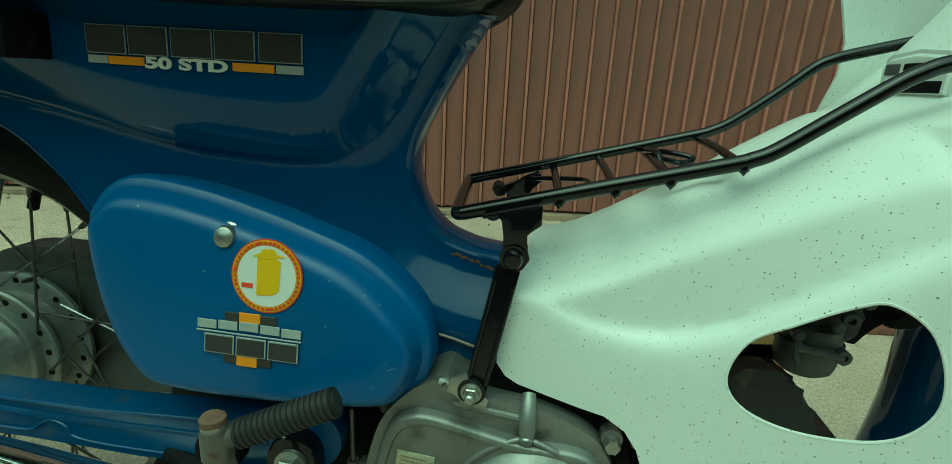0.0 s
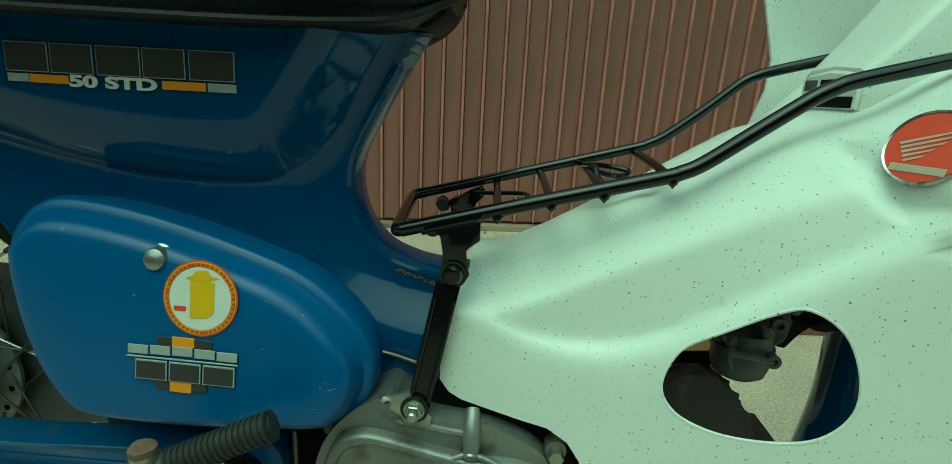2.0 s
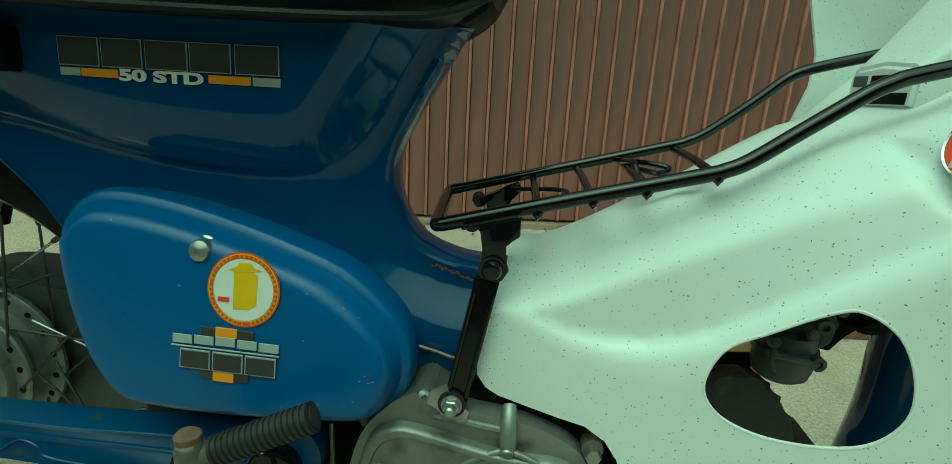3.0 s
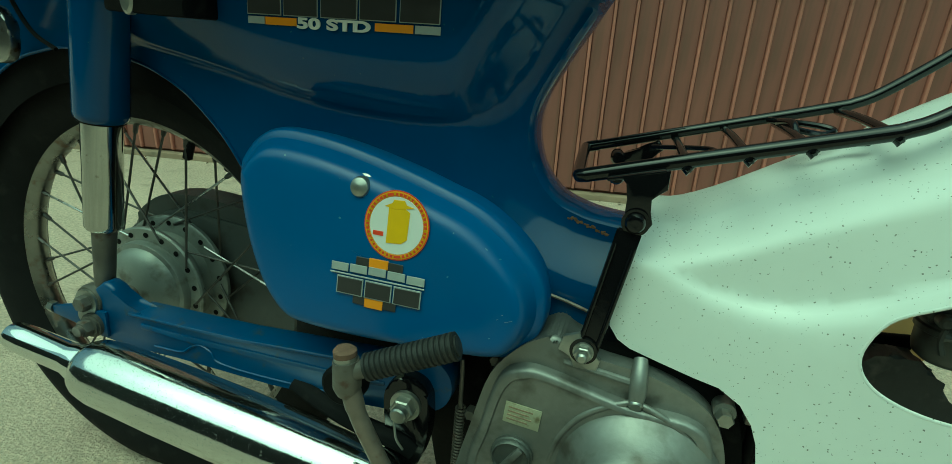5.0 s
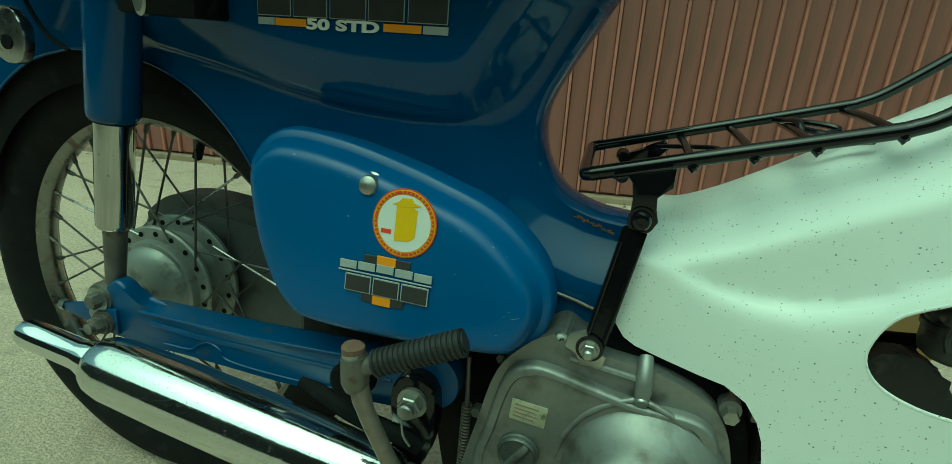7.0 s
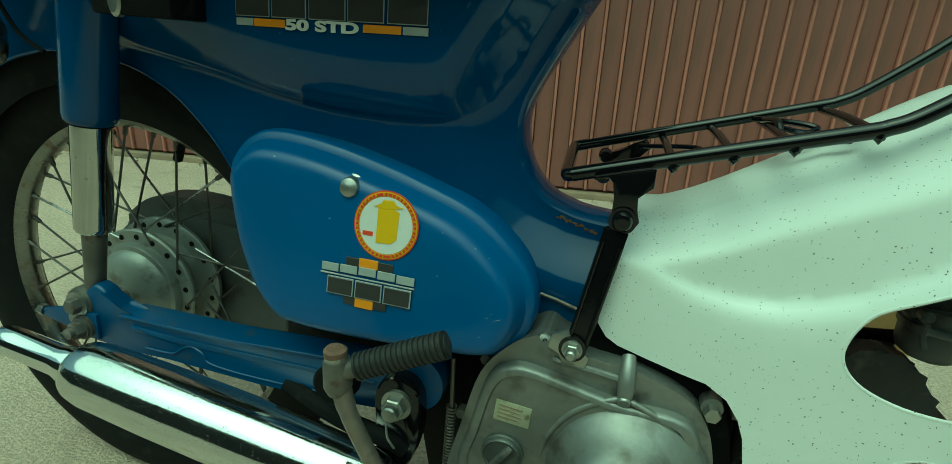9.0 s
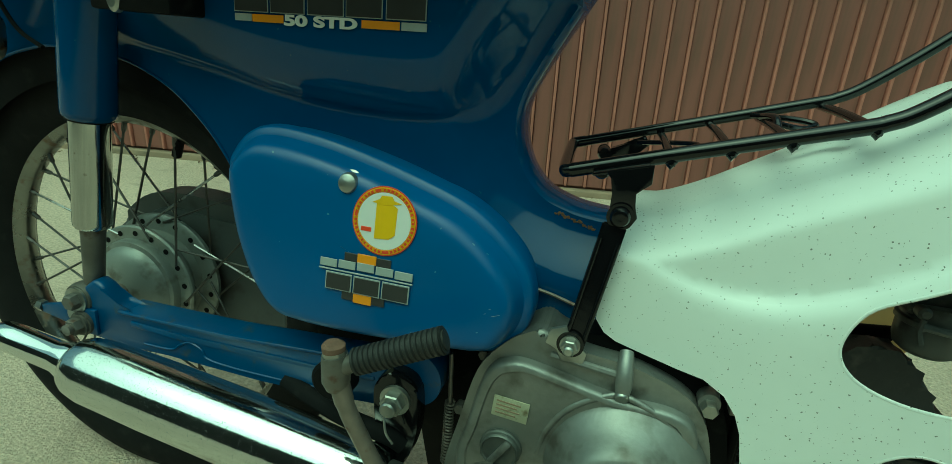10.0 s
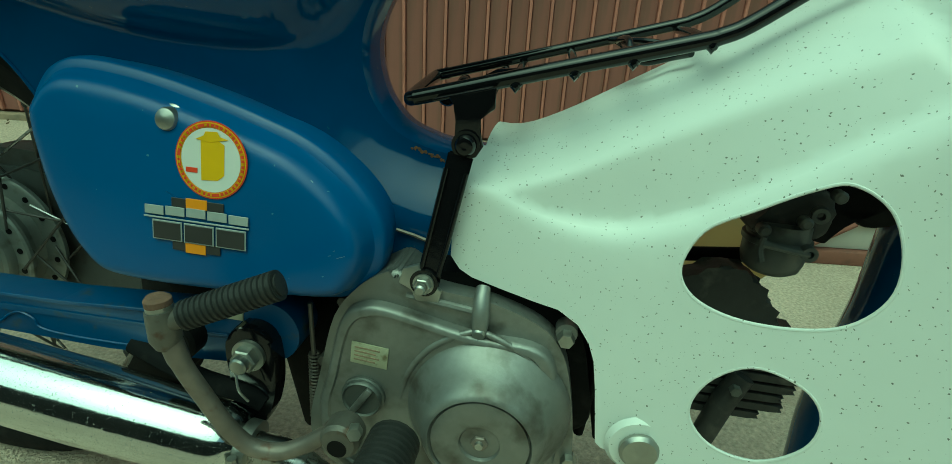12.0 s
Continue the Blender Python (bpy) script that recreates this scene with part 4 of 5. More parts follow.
    lab = part("number_plate", box(-0.0155, 0.0155, -0.0012, 0.0, -0.010, 0.010, 0.0004), PLATE, e, "pale stamped plate with worn bars")
    lab.matrix_local = pose(0.4935, -0.1158, 0.3145, 0, 4, 0)
    for i in range(4):
        q = part("plate_bar", box(-0.0125, 0.0085 - 0.003 * (i % 2), -0.0018, -0.0010, 0.0052 - i * 0.0038, 0.0064 - i * 0.0038), KERB, lab, smooth=False)
    # gasket edge; its black also paints the shade between shield and case
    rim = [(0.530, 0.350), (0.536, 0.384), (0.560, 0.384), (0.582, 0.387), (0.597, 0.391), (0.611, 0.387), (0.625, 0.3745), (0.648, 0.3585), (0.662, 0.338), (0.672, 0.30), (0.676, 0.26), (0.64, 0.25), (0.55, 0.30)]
    part("gasket_edge", prism(rounded(rim, 4), -0.088, -0.03, 0.003, 2), BLACK_DULL, e, "black gasket edge, shade under the shield put into its colour")
    part("case_arch", tube(curve_points([(0.5765, -0.1128, 0.3500), (0.556, -0.1143, 0.3400), (0.538, -0.1143, 0.3240), (0.525, -0.1138, 0.3000), (0.519, -0.1128, 0.2720)], 6), [0.0016] + [0.0030] * 23 + [0.0012], 10), ALLOY, e, "raised cast rib")
    part("case_arch", tube(curve_points([(0.5830, -0.1128, 0.3500), (0.602, -0.1146, 0.3440), (0.622, -0.1143, 0.3320), (0.638, -0.1128, 0.3120), (0.647, -0.1120, 0.2850)], 6), [0.0016] + [0.0028] * 23 + [0.0012], 10), ALLOY, e, "raised cast rib")
    # screw boss on top
    boss = part("screw_boss", tube([(0.5785, -0.098, 0.3805), (0.579, -0.106, 0.374), (0.580, -0.112, 0.358), (0.580, -0.113, 0.351)], [0.0055, 0.0068, 0.0068, 0.0058], 20), ALLOY, e, "screw boss")
    part("boss_screw", lathe([(0, 0), (0.0056, 0), (0.0056, 0.005), (0.0045, 0.0065), (0, 0.0065)], (0.580, -0.112, 0.3515), (0, -1, -0.45), 16), STEEL, boss)
    for x, y, z in ((0.6465, -0.098, 0.350), (0.664, -0.102, 0.236), (0.600, -0.150, 0.2065)):
        part("case_bolt", hexagon((x, y, z), 0.0068, 0.011), STEEL, e, "zinc case bolt")

    for x, y, z in ((0.4415, -0.080, 0.2807), (0.4595, -0.078, 0.3415)):
        part("edge_bolt", hexagon((x, y, z), 0.0058, 0.010), CASTING, e, "grimy edge bolt")
    part("bolt_boss", lathe([(0, 0), (0.0095, 0), (0.0085, 0.05), (0, 0.05)], (0.6465, -0.05, 0.352), sides=20), ALLOY, e)
    part("case_rib", tube(curve_points([(0.520, -0.106, 0.3685), (0.552, -0.108, 0.3665), (0.575, -0.108, 0.364)], 4), 0.003, 8), ALLOY, e)
    # footpeg rubber below the cap
    pts, rad = [], []
    for i in range(9):
        for f, r in ((0, 0.0180), (0.2, 0.0208), (0.6, 0.0208), (0.8, 0.0180)):
            pts.append(Vector((0.526, -0.150 - 0.055 * (i + f) / 9, 0.264 + 0.002 * (i + f) / 9)))
            rad.append(r)
    part("footpeg_rubber", tube(pts, rad, 20), GRIP, bike, "ribbed black footpeg")
    # brake spring and cable in the dark gap
    sp = []
    for i in range(170):
        a = i * 0.75
        sp.append((0.431 + 0.0042 * math.cos(a), -0.085 + 0.0042 * math.sin(a), 0.285 - 0.00042 * i))
    part("brake_spring", tube(sp, 0.0011, 5), STEEL_RUST, bike, "coiled brake switch spring")
    part("spring_rod", tube([(0.429, -0.085, 0.335), (0.431, -0.085, 0.283)], 0.0022, 8), STEEL_RUST, bike)
    # near-black block paints in the shade of the gap behind the engine
    part("inner_frame", prism([(0.36, 0.34), (0.55, 0.37), (0.50, 0.18), (0.40, 0.16)], -0.05, 0.05, 0.01), BLACK_DULL, bike, "black block at the frame, standing in for shade behind the engine")
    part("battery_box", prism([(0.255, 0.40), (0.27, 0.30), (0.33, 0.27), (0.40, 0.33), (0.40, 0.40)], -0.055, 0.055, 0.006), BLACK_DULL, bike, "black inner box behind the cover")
    part("case_lug", box(0.474, 0.492, -0.085, -0.07, 0.338, 0.352, 0.003), ALLOY_DARK, e)
    # cylinder lying forwards, its fins and the carburettor over it
    for i, x1 in enumerate((0.852, 0.840, 0.836, 0.829, 0.831, 0.815)):
        z = 0.321 - i * 0.0098
        part("cylinder_fin", prism(rounded([(0.70, z), (0.70, z - 0.0040), (x1, z - 0.0045), (x1 + 0.004, z - 0.001), (x1, z + 0.0022)], 3), -0.052, 0.04, 0.0006, 1), FIN, e)
    part("head_block", prism([(0.70, 0.322), (0.845, 0.318), (0.826, 0.296), (0.812, 0.276), (0.70, 0.27)], -0.040, 0.03, 0.003), FIN, e)
    part("pipe_stay", tube([(0.800, -0.056, 0.312), (0.790, -0.058, 0.288), (0.777, -0.060, 0.236), (0.772, -0.060, 0.21)], [0.0095, 0.0105, 0.0100, 0.0100], 16), FIN, e, "black exhaust stay")
    part("stay_bolt", hexagon((0.793, -0.064, 0.3035), 0.0050, 0.006), CARB, e)
    part("cylinder", tube([(0.64, 0, 0.285), (0.79, 0, 0.30)], 0.030, 28), FIN, e, "black finned cylinder")
    part("cylinder_head", prism(rounded([(0.735, 0.392), (0.754, 0.399), (0.765, 0.407), (0.780, 0.401), (0.791, 0.399), (0.799, 0.388), (0.805, 0.383), (0.812, 0.370), (0.819, 0.361), (0.822, 0.34), (0.80, 0.325), (0.75, 0.32), (0.70, 0.33), (0.70, 0.38)], 2), -0.05, -0.028, 0.004, 2), FIN, e, "black cylinder head")
    carb = new("carburettor")
    carb.parent = bike
    carb["label"] = "grey cast carburettor with float bowl"
    part("float_bowl", lathe([(0, 0), (0.016, 0), (0.0215, 0.004), (0.0235, 0.011), (0.0240, 0.024), (0.0258, 0.025), (0.0258, 0.029), (0.0235, 0.030), (0.0225, 0.042), (0, 0.043)], (0.800, -0.040, 0.405), (0, 0, 1), 36), CARB, carb, "rounded float bowl")
    part("carb_body", prism(rounded([(0.776, 0.437), (0.783, 0.456), (0.800, 0.470), (0.822, 0.476), (0.831, 0.460), (0.824, 0.437)], 3), -0.052, -0.01, 0.004, 2), FIN, carb)
    part("carb_shroud", prism([(0.80, 0.50), (0.805, 0.445), (0.824, 0.433), (0.836, 0.431), (0.846, 0.447), (0.853, 0.456), (0.866, 0.458), (0.878, 0.47), (0.87, 0.50)], -0.040, -0.025, 0.002), BLACK_DULL, carb, "black rubber shroud")
    part("venturi", tube([(0.70, 0.0, 0.389), (0.745, 0.0, 0.393), (0.79, -0.01, 0.403)], 0.0065, 20), BLACK_DULL, carb)
    part("flange_top", prism(rounded([(0.77, 0.468), (0.84, 0.462), (0.858, 0.448), (0.885, 0.455), (0.90, 0.485), (0.85, 0.52), (0.77, 0.51)], 3), -0.04, 0.03, 0.004), BLACK_DULL, carb)
    for x, z in ((0.824, 0.476), (0.807, 0.4535), (0.780, 0.4445)):
        part("carb_screw", lathe([(0, 0), (0.0048, 0), (0.0048, 0.008), (0.003, 0.010), (0, 0.010)], (x, -0.058, z), sides=14), CARB, carb)
    part("drain_arm", tube([(0.782, -0.066, 0.4345), (0.784, -0.067, 0.4345), (0.810, -0.068, 0.4315), (0.814, -0.068, 0.4315)], [0.0045, 0.0028, 0.0028, 0.0030], 8), CARB, carb)
    part("drain_eye", lathe([(0.0028, 0), (0.0058, 0), (0.0058, 0.008), (0.0028, 0.008)], (0.814, -0.062, 0.4315), sides=18, closed=True), CARB, carb)
    part("bowl_clip", tube(curve_points([(0.781, -0.066, 0.440), (0.780, -0.067, 0.430), (0.783, -0.068, 0.421)], 4), 0.0022, 6), CARB, carb)
    part("idle_screw", lathe([(0.003, 0), (0.006, 0), (0.006, 0.008), (0.003, 0.008)], (0.8175, -0.056, 0.4600), (-0.2, -1, 0), sides=20, closed=True), CARB, carb)
    part("down_tube", tube(curve_points([(0.96, 0.0, 0.53), (0.938, 0.0, 0.45), (0.936, 0.0, 0.36), (0.924, 0.0, 0.26), (0.928, 0.0, 0.18)], 5), [0.040] * 21, 24), BLUE, bike, "dark blue front mudguard edge")
    part("wiring", tube(curve_points([(0.650, -0.07, 0.36), (0.672, -0.075, 0.345), (0.676, -0.075, 0.30), (0.672, -0.075, 0.24)], 5), 0.0045, 10), BLACK_DULL, bike, "black engine cables")
    part("wiring", tube(curve_points([(0.655, -0.06, 0.37), (0.682, -0.07, 0.34), (0.679, -0.07, 0.29), (0.690, -0.07, 0.235)], 5), 0.0045, 10), BLACK_DULL, bike)
    # black filler added here in place of the gap's shade
    part("gap_filler", prism([(0.655, 0.375), (0.70, 0.375), (0.70, 0.262), (0.668, 0.262)], -0.05, 0.05, 0.004), BLACK_DULL, bike, "black filler standing in for shade beside the cylinder")
    part("rusty_clip", box(0.664, 0.676, -0.092, -0.08, 0.341, 0.351, 0.001), STEEL_RUST, bike, "rusty cable clip")


SHIELD_TOP = [(0.555, 0.4815), (0.585, 0.4815), (0.620, 0.4965), (0.670, 0.5260), (0.718, 0.5545), (0.760, 0.581), (0.80, 0.6035), (0.845, 0.621), (0.88, 0.645), (0.96, 0.70)]
SHIELD_CREASE = [(0.50, 0.50), (0.540, 0.478), (0.567, 0.464), (0.593, 0.452), (0.620, 0.4445), (0.647, 0.4425), (0.674, 0.446), (0.697, 0.4545), (0.719, 0.4665), (0.747, 0.4885), (0.777, 0.5135), (0.835, 0.563), (0.95, 0.65), (1.2, 0.80)]


def height_on(line, x):
    for (ax, az), (bx, bz) in zip(line, line[1:]):
        if ax <= x <= bx:
            return az + (bz - az) * (x - ax) / (bx - ax)
    return line[-1][1] if x > line[-1][0] else line[0][1]


def shield_depth(x, z):
    dx = max(0.0, x - 0.57)
    y = -0.089 - 0.12 * dx - 0.60 * dx * dx
    cz = height_on(SHIELD_CREASE, x)
    h = z - cz
    y += 0.10 * min(0.0, h + 0.02)
    ledge = 1 - math.exp(min(0.0, h) / 0.0075)
    y += (0.006 + 0.009 * ease(0.56, 0.68, x)) * (1 - ledge) + (0.12 + 0.34 * ease(0.66, 0.92, x)) * max(0.0, h)
    if h > -0.02:
        y += 0.030 * (1 - ease(0.0, 0.030, gap_to(SHIELD_TOP, x, z))) ** 1.3
    # the wing turns outwards beyond the valley beside the steering head
    out = max(0.0, x - height_on(VALLEY, z))
    groove = 0.013 * math.exp(-((x - height_on(VALLEY, z)) / 0.010) ** 2) * ease(0.54, 0.58, z)
    return y + groove - 0.5 * ease(0.0, 0.006, out) * out


UPPER_HOLE = [(0.7130, 0.4285), (0.7225, 0.4558), (0.7475, 0.4765), (0.7745, 0.4968), (0.7905, 0.5035), (0.8085, 0.4935), (0.8185, 0.4695), (0.8185, 0.4440), (0.8045, 0.4215), (0.7800, 0.4090), (0.7490, 0.4040), (0.7235, 0.4105)]
LOWER_HOLE = [(0.7362, 0.327), (0.7432, 0.3545), (0.7655, 0.376), (0.7930, 0.3745), (0.8057, 0.359), (0.802, 0.334), (0.7796, 0.311), (0.7519, 0.309)]
VALLEY = [(0.40, 0.99), (0.545, 0.87), (0.576, 0.834), (0.607, 0.814), (0.622, 0.82), (0.67, 0.855), (0.73, 0.885), (0.9, 0.95)]


def head_block():
    """Hood that slopes up towards the steering head, vented at its rear face."""
    bm = bmesh.new()
    rows = [(0.845, 0.628, 0.6585, 0.044), (0.865, 0.62, 0.682, 0.047), (0.885, 0.61, 0.709, 0.049), (0.912, 0.60, 0.746, 0.051), (0.96, 0.59, 0.80, 0.052), (1.04, 0.59, 0.84, 0.052)]
    rings = []
    for x, z0, z1, w in rows:
        r = 0.009
        rings.append([bm.verts.new((x, y, z)) for y, z in ((-w, z0), (-w, z1 - r), (-w + r * 0.3, z1 - r * 0.3), (-w + r, z1), (0, z1 + 0.003), (w - r, z1), (w - r * 0.3, z1 - r * 0.3), (w, z1 - r), (w, z0))])
    for a, b in zip(rings, rings[1:]):
        for k in range(9):
            bm.faces.new((a[k], a[(k + 1) % 9], b[(k + 1) % 9], b[k]))
    bm.faces.new(rings[0])
    bm.faces.new(rings[-1])
    bmesh.ops.recalc_face_normals(bm, faces=bm.faces[:])
    bmesh.ops.bevel(bm, geom=[e for e in bm.edges if all(abs(v.co.x - 0.845) < 1e-4 for v in e.verts)], offset=0.003, segments=2, affect="EDGES")
    return bm


def build_leg_shield():
    low = [(0.5555, 0.4805), (0.5515, 0.475), (0.5495, 0.436), (0.5503, 0.402), (0.558, 0.392), (0.5683, 0.3862), (0.592, 0.381), (0.618, 0.3765), (0.637, 0.3745), (0.653, 0.3665), (0.663, 0.354), (0.6685, 0.341), (0.673, 0.318), (0.6795, 0.275), (0.684, 0.272), (0.6945, 0.272), (0.74, 0.262), (0.80, 0.245), (0.90, 0.235), (0.99, 0.25), (1.02, 0.40), (1.0, 0.60), (0.965, 0.72)]
    outline = [(x, z) for x, z in low] + [(p.x, p.y) for p in curve_points([(x, z, 0) for x, z in SHIELD_TOP[::-1]], 3)][1:-1]
    holes = [smooth_outline(UPPER_HOLE, 4), smooth_outline(LOWER_HOLE, 4)]
    crease = [(p.x, p.y) for p in curve_points([(x, z, 0) for x, z in SHIELD_CREASE[2:13]], 5)]
    folds = [crease] + [[(x, z - dz) for x, z in crease] for dz in (0.003, 0.007, 0.013)]
    bm = sheet(outline, 0.006, shield_depth, holes, 0, folds)
    # the top runs on over the tunnel to the far side, one skin with the flank
    top = [(p.x, p.y) for p in curve_points([(x, z, 0) for x, z in SHIELD_TOP], 3)][1:-1]
    edge = [v for v in bm.verts if v.is_boundary]
    line = [min(edge, key=lambda v: (v.co.x - x) ** 2 + (v.co.z - z) ** 2) for x, z in top]
    rows = [[v] + [bm.verts.new((v.co.x, v.co.y * k, v.co.z + dz)) for k, dz in ((0.90, 0.0022), (0.75, 0.0042), (0.45, 0.006), (0, 0.0068), (-0.45, 0.006), (-0.8, 0.0035), (-1.0, -0.001), (-1.05, -0.03))] for v in line]
    for a, b in zip(rows, rows[1:]):
        for k in range(len(a) - 1):
            bm.faces.new((a[k], a[k + 1], b[k + 1], b[k]))
    bmesh.ops.recalc_face_normals(bm, faces=bm.faces[:])
    bmesh.ops.solidify(bm, geom=bm.faces[:], thickness=0.003)
    sh = part("leg_shield", bm, WHITE, bike, "white plastic leg shield spotted with dirt", sharp=80)
    for hole in (UPPER_HOLE, LOWER_HOLE):
        loop = [(p[0], shield_depth(*p) + 0.0010, p[1]) for p in smooth_outline(hole, 5)]
        part("hole_lip", tube(loop + loop[:1], 0.0013, 8), WHITE, sh)
    # far wing
    far = [(0.828, 0.785), (0.860, 0.679), (0.860, 0.647), (0.845, 0.597), (0.87, 0.52), (1.02, 0.52), (1.06, 0.80)]
    part("far_wing", sheet(far, 0.02, lambda x, z: 0.15 + 0.45 * max(0, x - 0.86), (), 0.003), WHITE, sh, "far wing of the leg shield")
    part("far_flank", prism([(0.70, 0.41), (0.80, 0.41), (0.841, 0.398), (0.846, 0.370), (0.868, 0.350), (0.84, 0.32), (0.78, 0.31), (0.70, 0.31)], 0.10, 0.104, 0.001), OLIVE, sh, "aged cream inner flank")
    bolt = part("shield_bolt", lathe([(0, 0), (0.0150, 0), (0.0150, 0.003), (0.0125, 0.0055), (0.004, 0.006), (0, 0.006)], (0.7105, -0.1345, 0.2835), sides=32), STEEL, sh, "dull domed fixing bolt")
    part("bolt_seat", lathe([(0.0255, 0), (0.022, 0.004), (0.016, 0.0045), (0.0, 0.0045)], (0.7105, -0.1290, 0.2835), sides=32), WHITE, sh)
    # vented cover on the steering head
    vent = part("head_cover", head_block(), WHITE, bike, "white vented steering-head cover")
    for z0 in (0.6310, 0.6445):
        part("vent_slot", box(0.8442, 0.850, -0.038, 0.012, z0, z0 + 0.0088, 0.0008), BLACK_DULL, vent)
        part("vent_slot", box(0.8442, 0.850, 0.017, 0.037, z0, z0 + 0.0088, 0.0008), CASE, vent)
    # round emblem: a plain disc with pale bars
    ex, ez, er = 0.8420, 0.609, 0.020
    fx = (shield_depth(ex + er, ez) - shield_depth(ex - er, ez)) / (2 * er)
    fz = (shield_depth(ex, ez + er) - shield_depth(ex, ez - er)) / (2 * er)
    nrm = Vector((fx, -1, fz)).normalized()
    # seated on the highest points round its edge
    seat_y = min(shield_depth(ex + k * er * math.cos(a), ez + k * er * math.sin(a)) - (fx * k * er * math.cos(a) + fz * k * er * math.sin(a)) for k in (0.0, 0.5, 0.95) for a in (0.4 * q for q in range(16)))
    c = Vector((ex, seat_y + 0.002, ez))
    em = part("emblem", lathe([(0, -0.001), (0.0232, -0.001), (0.0230, 0.0025), (0, 0.0025)], c, nrm, 56), RED_DECAL, bike, "round red emblem with pale bars and rim")
    part("emblem_rim", lathe([(0.0228, -0.003), (0.0244, -0.003), (0.0247, 0.0025), (0.0240, 0.0038), (0.0228, 0.003)], c, nrm, 56, True), CHROME_OLD, em, "pale silver rim")
    q = nrm.to_track_quat("Z", "Y").to_matrix().to_4x4()
    xa = Vector((0, 0, 1)).cross(nrm).normalized()
    ya = nrm.cross(xa)
    base = Matrix(((xa.x, ya.x, nrm.x, c.x), (xa.y, ya.y, nrm.y, c.y), (xa.z, ya.z, nrm.z, c.z), (0, 0, 0, 1)))
    for i in range(5):
        bm = bmesh.new()
        x0, x1 = -0.0155 + i * 0.0016, 0.0163 - i * 0.0039
        z0, z1 = 0.0008 - i * 0.0027, 0.0140 - i * 0.0048
        w = 0.0020
        vs = [bm.verts.new(base @ Vector(p)) for p in ((x0, z0 - w * 0.4, 0.003), (x1 - 0.002, z1 - w, 0.003), (x1, z1, 0.003), (x0 - 0.001, z0 + w * 0.4, 0.003))]
        bm.faces.new(vs)
        bmesh.ops.solidify(bm, geom=bm.faces[:], thickness=0.0006)
        part("emblem_bar", bm, CREAM_DECAL, em, smooth=False)
    bm = bmesh.new()
    vs = [bm.verts.new(base @ Vector(p)) for p in ((-0.0155, -0.0170, 0.003), (0.0155, -0.0170, 0.003), (0.0155, -0.0122, 0.003), (-0.0155, -0.0122, 0.003))]
    bm.faces.new(vs)
    bmesh.ops.solidify(bm, geom=bm.faces[:], thickness=0.0006)
    part("emblem_bar", bm, CREAM_DECAL, em, smooth=False)


